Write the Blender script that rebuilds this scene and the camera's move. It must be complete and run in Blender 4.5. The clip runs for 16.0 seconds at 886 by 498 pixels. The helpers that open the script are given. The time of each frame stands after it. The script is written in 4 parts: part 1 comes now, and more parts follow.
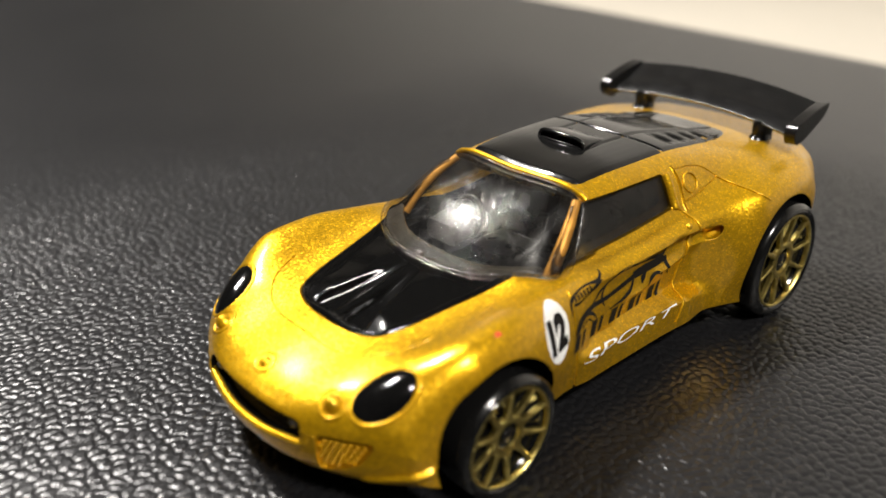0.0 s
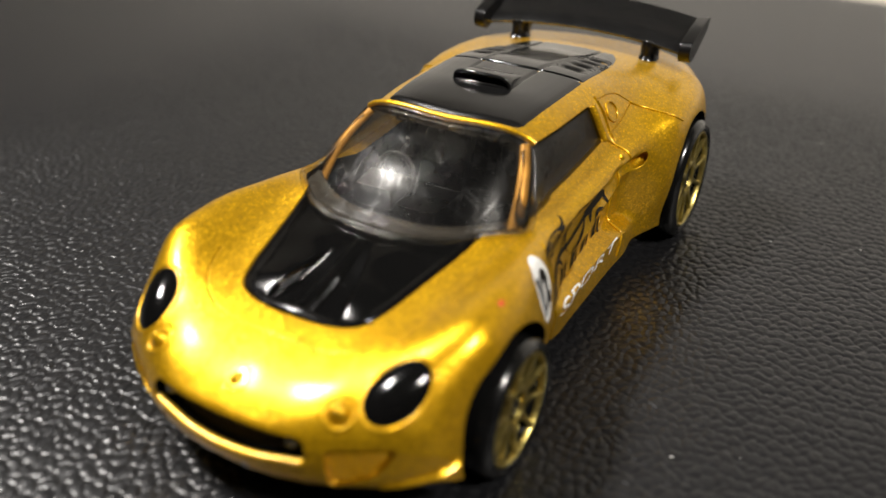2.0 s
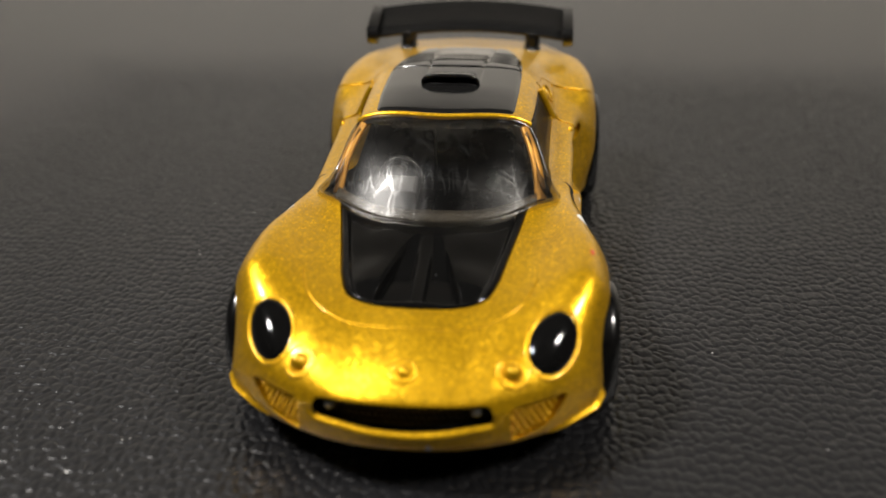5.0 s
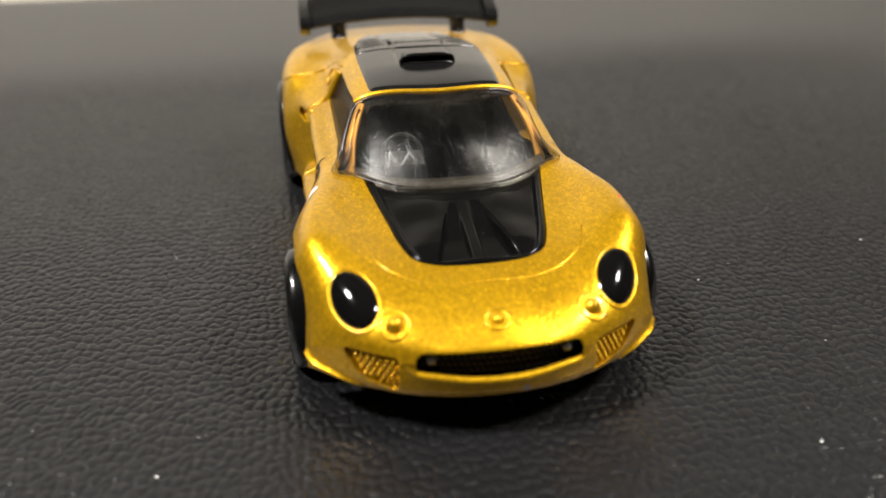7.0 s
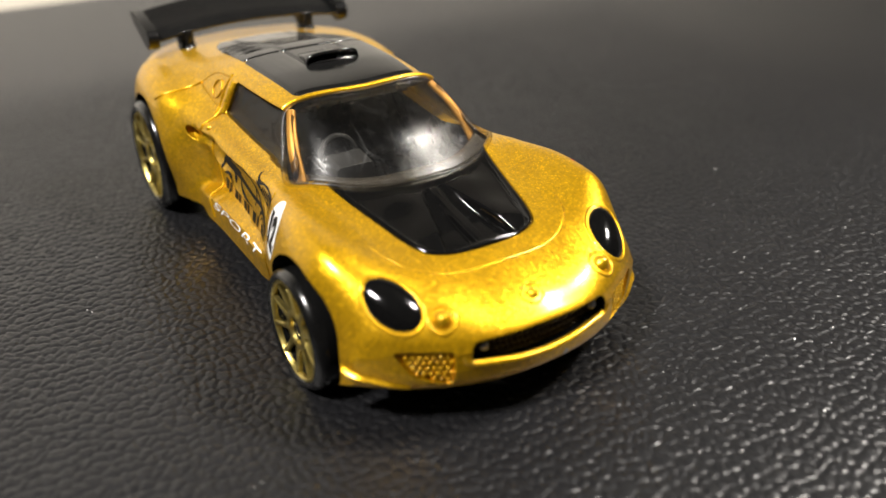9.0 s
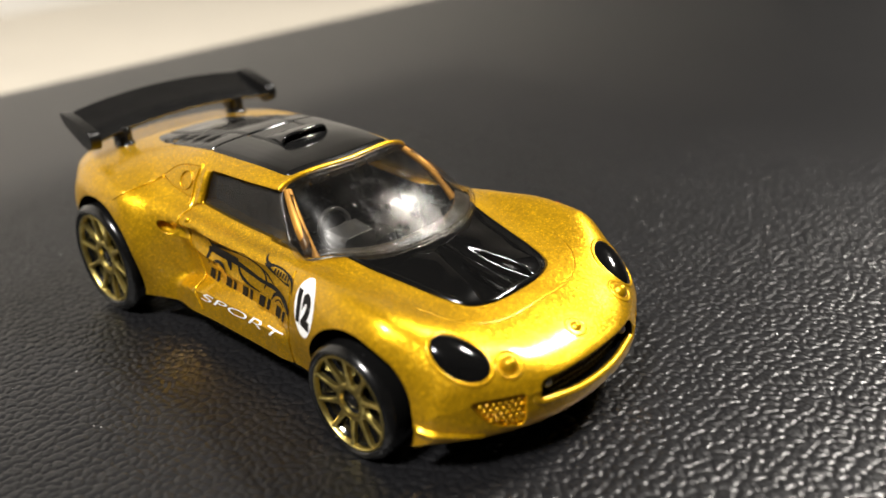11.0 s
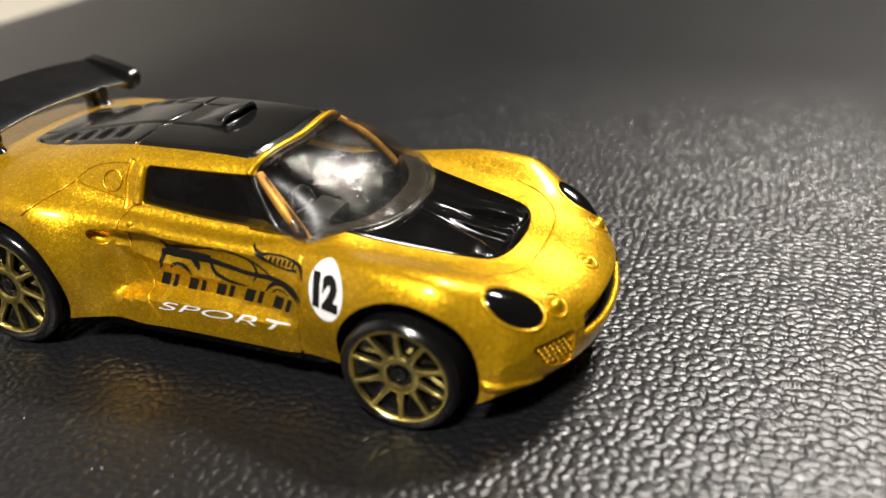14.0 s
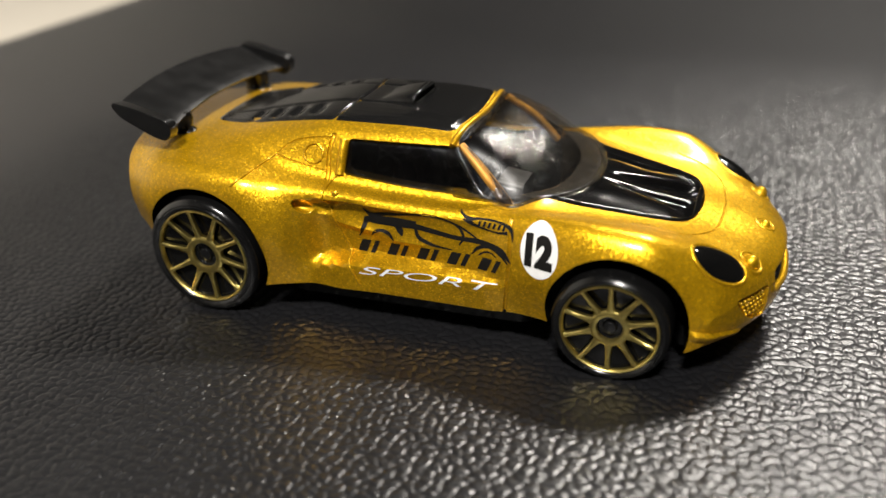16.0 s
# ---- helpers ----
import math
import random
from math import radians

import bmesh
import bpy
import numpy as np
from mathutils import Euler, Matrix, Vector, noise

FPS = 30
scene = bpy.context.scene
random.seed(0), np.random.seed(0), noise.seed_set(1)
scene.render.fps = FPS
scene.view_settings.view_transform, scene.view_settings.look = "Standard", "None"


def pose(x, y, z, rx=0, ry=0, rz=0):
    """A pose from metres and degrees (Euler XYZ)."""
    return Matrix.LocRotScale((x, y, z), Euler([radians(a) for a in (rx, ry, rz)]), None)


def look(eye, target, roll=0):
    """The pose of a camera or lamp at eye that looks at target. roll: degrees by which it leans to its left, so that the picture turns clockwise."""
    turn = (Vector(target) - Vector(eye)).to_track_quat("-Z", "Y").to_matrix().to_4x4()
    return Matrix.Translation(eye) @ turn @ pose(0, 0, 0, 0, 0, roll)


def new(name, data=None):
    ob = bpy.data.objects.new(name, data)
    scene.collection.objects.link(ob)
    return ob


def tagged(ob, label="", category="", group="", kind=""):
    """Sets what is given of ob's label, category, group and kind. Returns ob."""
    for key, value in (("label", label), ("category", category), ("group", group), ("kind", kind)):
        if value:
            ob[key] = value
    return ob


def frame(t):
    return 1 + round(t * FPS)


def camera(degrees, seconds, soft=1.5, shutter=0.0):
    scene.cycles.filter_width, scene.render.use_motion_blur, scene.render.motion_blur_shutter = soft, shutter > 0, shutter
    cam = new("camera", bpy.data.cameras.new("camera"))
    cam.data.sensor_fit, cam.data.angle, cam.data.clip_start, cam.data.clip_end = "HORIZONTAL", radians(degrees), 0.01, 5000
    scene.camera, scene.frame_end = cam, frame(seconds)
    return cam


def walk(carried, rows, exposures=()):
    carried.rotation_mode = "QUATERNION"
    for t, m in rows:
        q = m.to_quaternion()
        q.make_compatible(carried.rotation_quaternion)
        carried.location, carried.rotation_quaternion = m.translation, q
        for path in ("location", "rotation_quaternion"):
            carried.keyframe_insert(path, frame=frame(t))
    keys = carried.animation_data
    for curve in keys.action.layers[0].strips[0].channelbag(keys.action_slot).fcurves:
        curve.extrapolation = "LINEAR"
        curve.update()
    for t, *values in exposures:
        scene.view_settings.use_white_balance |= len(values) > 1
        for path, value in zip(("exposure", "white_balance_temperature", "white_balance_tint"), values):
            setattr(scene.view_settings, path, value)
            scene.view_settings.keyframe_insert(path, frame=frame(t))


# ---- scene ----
from mathutils.bvhtree import BVHTree

cam = camera(53.5, 16.0)
PATH = [
    (0, (0.08307, 0.05292, 0.04891), (0.02238, -0.01306, 0.00460), 0.29),
    (0.5, (0.08630, 0.04691, 0.04862), (0.02329, -0.01565, 0.00261), 0.43),
    (1, (0.08636, 0.04126, 0.04761), (0.01926, -0.01491, -0.00079), 0.57),
    (1.5, (0.08623, 0.03912, 0.04728), (0.01468, -0.00893, -0.00343), 0.82),
    (2, (0.08759, 0.03541, 0.04770), (0.01266, -0.00724, -0.00296), 0.73),
    (2.5, (0.08695, 0.03134, 0.04763), (0.00775, -0.00313, -0.00276), 1.14),
    (3, (0.09218, 0.02740, 0.04781), (0.01103, -0.00409, -0.00142), -0.24),
    (3.2, (0.09374, 0.02605, 0.04778), (0.01232, -0.00477, -0.00143), -0.35),
    (5.3, (0.10730, 0.00789, 0.04830), (0.01986, -0.00038, 0.00049), -1.38),
    (5.5, (0.10892, 0.00713, 0.04864), (0.02141, -0.00044, 0.00084), -1.74),
    (6, (0.10979, -0.00168, 0.04693), (0.02194, -0.00199, -0.00085), -1.17),
    (6.5, (0.10987, -0.00480, 0.04682), (0.02212, 0.00132, -0.00075), -0.60),
    (7, (0.10958, -0.01370, 0.04678), (0.02272, 0.00092, -0.00056), -0.28),
    (7.5, (0.10742, -0.01666, 0.04732), (0.02168, 0.00479, 0.00054), -1.19),
    (8, (0.10402, -0.02339, 0.04709), (0.02045, 0.00542, 0.00032), -0.99),
    (8.5, (0.10091, -0.03317, 0.04604), (0.02227, 0.00564, -0.00201), -0.60),
    (9, (0.10080, -0.03731, 0.04693), (0.02627, 0.00847, -0.00155), -0.80),
    (9.2, (0.10093, -0.03838, 0.04749), (0.02682, 0.00935, 0.00027), -1.07),
    (11.3, (0.09044, -0.05692, 0.04824), (0.02736, 0.00803, 0.00580), -3.33),
    (11.5, (0.09000, -0.05902, 0.04852), (0.02688, 0.00592, 0.00611), -3.58),
    (12, (0.08489, -0.06260, 0.04741), (0.02717, 0.00649, 0.00389), -3.10),
    (12.5, (0.07885, -0.06577, 0.04759), (0.02638, 0.00577, 0.00145), -3.06),
    (13, (0.07598, -0.06664, 0.04816), (0.02822, 0.00882, 0.00317), -3.24),
    (13.5, (0.07189, -0.06766, 0.04761), (0.03041, 0.01027, 0.00064), -2.69),
    (14, (0.06853, -0.06876, 0.04793), (0.03419, 0.01281, 0.00137), -2.65),
    (14.5, (0.06435, -0.07177, 0.04856), (0.03363, 0.01204, 0.00348), -2.92),
    (15, (0.06022, -0.07640, 0.04879), (0.03070, 0.00818, 0.00435), -2.93),
    (15.5, (0.05776, -0.08290, 0.04854), (0.02411, 0.00038, 0.00458), -2.81),
    (16, (0.05243, -0.08217, 0.04793), (0.01981, 0.00039, 0.00188), -2.52),
]
cam.data.dof.use_dof, cam.data.dof.focus_distance, cam.data.dof.aperture_fstop = True, 0.085, 21.0
walk(cam, [(t, look(eye, target, roll)) for t, eye, target, roll in PATH], [(0.0, 0.12), (0.5, 0.12), (1.0, 0.0), (2.0, -0.1), (3.1, -0.18), (5.5, -0.2), (6.1, -0.2), (6.5, 0.15), (7.0, 0.25), (9.0, 0.3), (11.5, 0.18), (12.5, 0.2), (14.5, 0.06), (16.0, -0.02)])

# ---- world and lights: an evening room, two ceiling lamps ----
world = bpy.data.worlds.new("room_dark")
world.use_nodes = True
world.node_tree.nodes["Background"].inputs[0].default_value = (1.0, 0.85, 0.65, 1)
world.node_tree.nodes["Background"].inputs[1].default_value = 0.02
scene.world = world


def area_lamp(name, eye, target, sx, sy, watts, colour):
    data = bpy.data.lights.new(name, "AREA")
    data.shape, data.size, data.size_y, data.energy, data.color = "RECTANGLE", sx, sy, watts, colour
    ob = new(name, data)
    ob.matrix_world = look(eye, target)
    return ob


LAMPS = [((0.26, 0.92, 1.18), 0.28, 0.16, 30.0, (1.0, 0.94, 0.86)), ((0.15, -0.82, 1.28), 0.28, 0.16, 41.0, (1.0, 0.955, 0.905))]
for at, sx, sy, watts, colour in LAMPS:
    area_lamp("lamp_light", at, (at[0], at[1] * 0.5, 0), sx, sy, watts, colour)


# ---- materials ----
class Mat:
    """A node material under construction."""

    def __init__(self, name):
        self.m = bpy.data.materials.new(name)
        self.m.use_nodes = True
        self.t = self.m.node_tree
        self.b = self.t.nodes["Principled BSDF"]
        self.out = self.t.nodes["Material Output"]
        self.pos = None

    def node(self, kind, **sets):
        n = self.t.nodes.new(kind)
        for k, v in sets.items():
            setattr(n, k, v)
        return n

    def link(self, a, b):
        self.t.links.new(a, b)

    def put(self, **values):
        for k, v in values.items():
            self.b.inputs[k.replace("_", " ")].default_value = v
        return self

    def coords(self):
        if self.pos is None:
            self.pos = self.node("ShaderNodeTexCoord").outputs["Object"]
        return self.pos

    def noise(self, scale, detail=3.0, rough=0.5, coords=None, distortion=0.0):
        n = self.node("ShaderNodeTexNoise")
        n.inputs["Scale"].default_value, n.inputs["Detail"].default_value = scale, detail
        n.inputs["Roughness"].default_value, n.inputs["Distortion"].default_value = rough, distortion
        self.link(coords or self.coords(), n.inputs["Vector"])
        return n

    def ramp(self, fac, stops):
        r = self.node("ShaderNodeValToRGB")
        r.color_ramp.elements[0].position, r.color_ramp.elements[0].color = stops[0][0], (*stops[0][1], 1)
        r.color_ramp.elements[1].position, r.color_ramp.elements[1].color = stops[-1][0], (*stops[-1][1], 1)
        for p, c in stops[1:-1]:
            r.color_ramp.elements.new(p).color = (*c, 1)
        self.link(fac, r.inputs["Fac"])
        return r.outputs["Color"]

    def math(self, op, a, b=0.0, c=0.0):
        n = self.node("ShaderNodeMath", operation=op)
        for i, v in enumerate((a, b, c)):
            if isinstance(v, (int, float)):
                n.inputs[i].default_value = v
            else:
                self.link(v, n.inputs[i])
        return n.outputs[0]

    def node_value(self, colour):
        n = self.node("ShaderNodeSeparateColor")
        self.link(colour, n.inputs[0])
        return n.outputs[0]

    def bump(self, height, distance, strength=1.0, normal=None):
        n = self.node("ShaderNodeBump")
        n.inputs["Strength"].default_value, n.inputs["Distance"].default_value = strength, distance
        self.link(height, n.inputs["Height"])
        if normal:
            self.link(normal, n.inputs["Normal"])
        return n.outputs["Normal"]


def grey(v):
    return (v, v, v)


def gold_paint():
    m = Mat("gold_metal_flake_paint")
    m.put(Metallic=0.77, Roughness=0.38, Coat_Weight=0.4, Coat_Roughness=0.16)
    big = m.noise(160, 3)
    base = m.ramp(big.outputs["Fac"], [(0.3, (0.63, 0.345, 0.003)), (0.7, (0.73, 0.41, 0.005))])
    cloud = m.ramp(m.noise(2400, 3, 0.7).outputs["Fac"], [(0.33, grey(0.78)), (0.62, grey(1.06))])
    flake = m.node("ShaderNodeTexVoronoi", feature="F1")
    flake.inputs["Scale"].default_value = 8500
    m.link(m.coords(), flake.inputs["Vector"])
    # sparkle is put into the base colour: a few flakes lifted, others dimmed
    shine = m.ramp(m.node_value(flake.outputs["Color"]), [(0.1, grey(0.85)), (0.85, grey(1.0)), (0.97, grey(1.4))])
    tone = m.node("ShaderNodeVectorMath", operation="MULTIPLY")
    m.link(base, tone.inputs[0])
    m.link(cloud, tone.inputs[1])
    col = m.node("ShaderNodeVectorMath", operation="MULTIPLY")
    m.link(tone.outputs[0], col.inputs[0])
    m.link(shine, col.inputs[1])
    m.link(col.outputs[0], m.b.inputs["Base Color"])
    rough = m.noise(420, 4)
    m.link(m.math("MULTIPLY_ADD", rough.outputs["Fac"], 0.08, 0.34), m.b.inputs["Roughness"])
    bev = m.node("ShaderNodeBevel", samples=4)
    bev.inputs["Radius"].default_value = 0.00016
    peel = m.noise(520, 3)
    n1 = m.bump(peel.outputs["Fac"], 0.00002, 0.5, bev.outputs["Normal"])
    # each flake lies at its own small angle
    off = m.node("ShaderNodeVectorMath", operation="MULTIPLY_ADD")
    m.link(flake.outputs["Color"], off.inputs[0])
    off.inputs[1].default_value, off.inputs[2].default_value = (0.2, 0.2, 0.2), (-0.1, -0.1, -0.1)
    both = m.node("ShaderNodeVectorMath", operation="ADD")
    m.link(off.outputs[0], both.inputs[0])
    m.link(n1, both.inputs[1])
    unit = m.node("ShaderNodeVectorMath", operation="NORMALIZE")
    m.link(both.outputs[0], unit.inputs[0])
    m.link(unit.outputs[0], m.b.inputs["Normal"])
    m.link(n1, m.b.inputs["Coat Normal"])
    return m.m


def black_plastic(name, base=0.008, rough=0.08, coat=0.3, wave=0.00004, spec=0.5):
    m = Mat(name)
    m.put(Base_Color=(base, base, base, 1), Roughness=rough, Coat_Weight=coat, Coat_Roughness=0.04, Specular_IOR_Level=spec)
    bev = m.node("ShaderNodeBevel", samples=4)
    bev.inputs["Radius"].default_value = 0.00018
    a = m.noise(260, 2)
    dust = m.noise(3000, 2)
    m.link(m.math("MULTIPLY_ADD", m.noise(500, 4).outputs["Fac"], rough * 0.9, rough * 0.5), m.b.inputs["Roughness"])
    specks = m.ramp(dust.outputs["Fac"], [(0.70, grey(base)), (0.80, grey(base * 4 + 0.01))])
    m.link(specks, m.b.inputs["Base Color"])
    m.link(m.bump(a.outputs["Fac"], wave, 0.6, bev.outputs["Normal"]), m.b.inputs["Normal"])
    return m.m


def clear_plastic(name, tint, gloss_rough, haze, skin=0.12):
    """Moulded see-through plastic: a tinted pane with a glossy, scratched skin."""
    m = Mat(name)
    m.t.nodes.remove(m.b)
    clear = m.node("ShaderNodeBsdfTransparent")
    clear.inputs["Color"].default_value = (*tint, 1)
    gloss = m.node("ShaderNodeBsdfGlossy")
    scratch = m.node("ShaderNodeTexVoronoi", feature="DISTANCE_TO_EDGE")
    warp = m.noise(60, 3)
    add = m.node("ShaderNodeVectorMath", operation="MULTIPLY_ADD")
    m.link(warp.outputs["Color"], add.inputs[0])
    add.inputs[1].default_value = (0.003, 0.007, 0.004)
    m.link(m.coords(), add.inputs[2])
    across = m.node("ShaderNodeVectorMath", operation="MULTIPLY")
    m.link(add.outputs[0], across.inputs[0])
    across.inputs[1].default_value = (1.0, 0.14, 0.8)
    m.link(across.outputs[0], scratch.inputs["Vector"])
    scratch.inputs["Scale"].default_value = 330
    line = m.ramp(scratch.outputs["Distance"], [(0.0, grey(0.25)), (0.015, grey(0.0))])
    patchy = m.noise(330, 4)
    seen = m.ramp(patchy.outputs["Fac"], [(0.46, grey(0.0)), (0.66, grey(1.0))])
    fine = m.node("ShaderNodeTexVoronoi", feature="DISTANCE_TO_EDGE")
    fine.inputs["Scale"].default_value = 900
    along = m.node("ShaderNodeVectorMath", operation="MULTIPLY")
    m.link(add.outputs[0], along.inputs[0])
    along.inputs[1].default_value = (0.22, 1.0, 0.22)
    m.link(along.outputs[0], fine.inputs["Vector"])
    hair = m.ramp(fine.outputs["Distance"], [(0.0, grey(0.6)), (0.03, grey(0.0))])
    marks = m.math("MULTIPLY", m.math("ADD", line, hair), seen)
    m.link(m.math("MULTIPLY_ADD", patchy.outputs["Fac"], gloss_rough, 0.03), gloss.inputs["Roughness"])
    normal = m.bump(m.noise(1600, 4, 0.6).outputs["Fac"], 0.00014, 0.9, m.bump(m.noise(420, 3).outputs["Fac"], 0.0002, 0.7))
    m.link(normal, gloss.inputs["Normal"])
    fres = m.node("ShaderNodeFresnel")
    fres.inputs["IOR"].default_value = 1.45
    m.link(normal, fres.inputs["Normal"])
    mix = m.node("ShaderNodeMixShader")
    m.link(m.math("MULTIPLY", fres.outputs[0], skin), mix.inputs[0])
    m.link(clear.outputs[0], mix.inputs[1])
    m.link(gloss.outputs[0], mix.inputs[2])
    # rubbed haze and fine scratches scatter a little light widely
    scuff = m.node("ShaderNodeBsdfGlossy")
    scuff.inputs["Roughness"].default_value = 0.32
    over = m.node("ShaderNodeMixShader")
    m.link(m.math("ADD", m.math("MULTIPLY_ADD", patchy.outputs["Fac"], haze * 0.5, haze * 0.55), m.math("MULTIPLY", marks, haze * 12)), over.inputs[0])
    m.link(mix.outputs[0], over.inputs[1])
    m.link(scuff.outputs[0], over.inputs[2])
    m.link(over.outputs[0], m.out.inputs["Surface"])
    return m.m


def leather():
    """Black pebbled leather: irregular cells about a millimetre wide, with creases between them."""
    m = Mat("black_leather")
    warp = m.noise(600, 3)
    add = m.node("ShaderNodeVectorMath", operation="MULTIPLY_ADD")
    m.link(warp.outputs["Color"], add.inputs[0])
    add.inputs[1].default_value = (0.0009, 0.0009, 0.0)
    m.link(m.coords(), add.inputs[2])
    flat = m.node("ShaderNodeVectorMath", operation="MULTIPLY")
    m.link(add.outputs[0], flat.inputs[0])
    flat.inputs[1].default_value = (0.85, 1.15, 1.0)
    edges = m.node("ShaderNodeTexVoronoi", feature="DISTANCE_TO_EDGE")
    edges.inputs["Scale"].default_value = 920
    m.link(flat.outputs[0], edges.inputs["Vector"])
    # flat-topped plates between narrow creases, each leaning its own way
    plate = m.node("ShaderNodeMapRange", interpolation_type="SMOOTHSTEP")
    plate.inputs["From Max"].default_value = 0.26
    m.link(edges.outputs["Distance"], plate.inputs["Value"])
    cell = m.node("ShaderNodeTexVoronoi", feature="F1")
    cell.inputs["Scale"].default_value = 920
    m.link(flat.outputs[0], cell.inputs["Vector"])
    off = m.node("ShaderNodeVectorMath", operation="SUBTRACT")
    m.link(flat.outputs[0], off.inputs[0])
    m.link(cell.outputs["Position"], off.inputs[1])
    lean = m.node("ShaderNodeVectorMath", operation="MULTIPLY_ADD")
    m.link(cell.outputs["Color"], lean.inputs[0])
    lean.inputs[1].default_value, lean.inputs[2].default_value = (2, 2, 0), (-1, -1, 0)
    tilt = m.node("ShaderNodeVectorMath", operation="DOT_PRODUCT")
    m.link(off.outputs[0], tilt.inputs[0])
    m.link(lean.outputs[0], tilt.inputs[1])
    swell = m.noise(150, 3)
    height = m.math("ADD", m.math("ADD", plate.outputs[0], m.math("MULTIPLY", tilt.outputs["Value"], 10.0)), m.math("MULTIPLY", swell.outputs["Fac"], 0.5))
    # the relief is modelled round the car; past that it is in the surface
    xyz = m.node("ShaderNodeSeparateXYZ")
    m.link(m.coords(), xyz.inputs[0])
    reach = m.math("MAXIMUM", m.math("ABSOLUTE", m.math("MULTIPLY_ADD", xyz.outputs[0], 11.9, -0.226)), m.math("ABSOLUTE", m.math("MULTIPLY_ADD", xyz.outputs[1], 9.43, -0.1415)))
    past = m.node("ShaderNodeMapRange")
    past.inputs["From Min"].default_value, past.inputs["From Max"].default_value = 0.68, 0.98
    m.link(reach, past.inputs["Value"])
    n1 = m.bump(m.math("MULTIPLY", height, m.math("MULTIPLY_ADD", past.outputs[0], 0.17, 0.03)), 0.00016, 0.9)
    fine = m.noise(3200, 3)
    n2 = m.bump(fine.outputs["Fac"], 0.00006, 0.6, n1)
    m.link(n2, m.b.inputs["Normal"])
    col = m.ramp(m.noise(40, 4).outputs["Fac"], [(0.3, (0.0052, 0.0053, 0.0061)), (0.7, (0.0074, 0.0075, 0.0083))])
    m.link(col, m.b.inputs["Base Color"])
    m.link(m.math("MULTIPLY_ADD", m.noise(900, 4).outputs["Fac"], 0.14, 0.27), m.b.inputs["Roughness"])
    m.put(Specular_IOR_Level=0.52)
    return m.m


def plain(name, colour, rough, metal=0.0, scale=400, vary=0.12, bump=0.00003):
    m = Mat(name)
    lo, hi = [tuple(c * k for c in colour) for k in (1 - vary, 1 + vary)]
    m.link(m.ramp(m.noise(scale, 4).outputs["Fac"], [(0.3, lo), (0.7, hi)]), m.b.inputs["Base Color"])
    m.put(Roughness=rough, Metallic=metal)
    if bump:
        m.link(m.bump(m.noise(scale * 4, 3).outputs["Fac"], bump, 0.5), m.b.inputs["Normal"])
    return m.m


GOLD = gold_paint()
ROOF_BLACK = black_plastic("roof_black_plastic", 0.006, 0.15, 0.0, 0.00003, 0.7)
GLOSS_BLACK = black_plastic("glossy_black_plastic", 0.003, 0.10, 0.0, 0.00006, 0.42)
SATIN_BLACK = black_plastic("satin_black_plastic", 0.004, 0.22, 0.0, 0.00003, 0.16)
WING_BLACK = black_plastic("wing_black_plastic", 0.006, 0.22, 0.0, 0.00005, 0.5)
TYRE_BLACK = black_plastic("black_tyre_plastic", 0.004, 0.20, 0.2)
DARK_CABIN = black_plastic("dark_grey_cabin_plastic", 0.022, 0.35, 0.0)
SEAT_BLACK = black_plastic("black_cabin_plastic", 0.006, 0.3, 0.0)
DASH_GREY = plain("grey_brown_clear_plastic", (0.032, 0.028, 0.023), 0.14, 0.0, 300, 0.4, 0.0002)
CLEAR = clear_plastic("clear_windscreen_plastic", (0.86, 0.85, 0.82), 0.12, 0.012, 0.085)
EDGE_CLEAR = clear_plastic("clear_plastic_edge", (0.72, 0.70, 0.64), 0.14, 0.02, 0.5)
SMOKED = clear_plastic("smoked_window_plastic", (0.42, 0.42, 0.42), 0.12, 0.008, 0.4)
RIM_GOLD = plain("gold_rim_foil", (0.60, 0.48, 0.15), 0.33, 1.0, 900, 0.35)
# pillar gold: dim orange light under the clear plastic is put into the colour
GOLD_DIMMED = plain("gold_dimmed_under_plastic", (0.42, 0.20, 0.028), 0.5, 0.5, 700, 0.3)
DECAL_BLACK = plain("black_decal_ink", (0.006, 0.0055, 0.005), 0.55, 0.0, 900, 0.3, 0)
DECAL_BLACK.node_tree.nodes["Principled BSDF"].inputs["Specular IOR Level"].default_value = 0.2
DECAL_WHITE = plain("white_decal_ink", (0.78, 0.78, 0.76), 0.4, 0.0, 900, 0.06, 0)
STEEL = plain("grey_axle_steel", (0.35, 0.35, 0.36), 0.3, 1.0)
RED = plain("red_paint_fleck", (0.55, 0.06, 0.02), 0.4)
LEATHER = leather()
# ceiling out of view, near-black so that glossy surfaces reflect little
CEILING = plain("unseen_black_ceiling", (0.05, 0.049, 0.048), 0.8, 0.0, 8, 0.03, 0.0004)
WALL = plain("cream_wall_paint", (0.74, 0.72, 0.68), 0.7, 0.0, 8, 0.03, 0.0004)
# side and front walls, out of view, darkened to dim leather and paint reflections
DRAB = plain("unseen_dark_wall", (0.068, 0.062, 0.054), 0.7, 0.0, 8, 0.03, 0.0004)
FLOOR = plain("cream_floor", (0.64, 0.59, 0.50), 0.6, 0.0, 6, 0.03, 0.0002)


# ---- building helpers ----
MM = 0.001


def finish(name, me, material, parent=None, label="", sharp=35):
    me.materials.clear()
    for mat in material if isinstance(material, (list, tuple)) else [material]:
        me.materials.append(mat)
    for p in me.polygons:
        p.use_smooth = True
    me.set_sharp_from_angle(angle=radians(sharp))
    ob = new(name, me)
    if parent is not None:
        ob.parent = parent
    if label:
        ob["label"] = label
    return ob


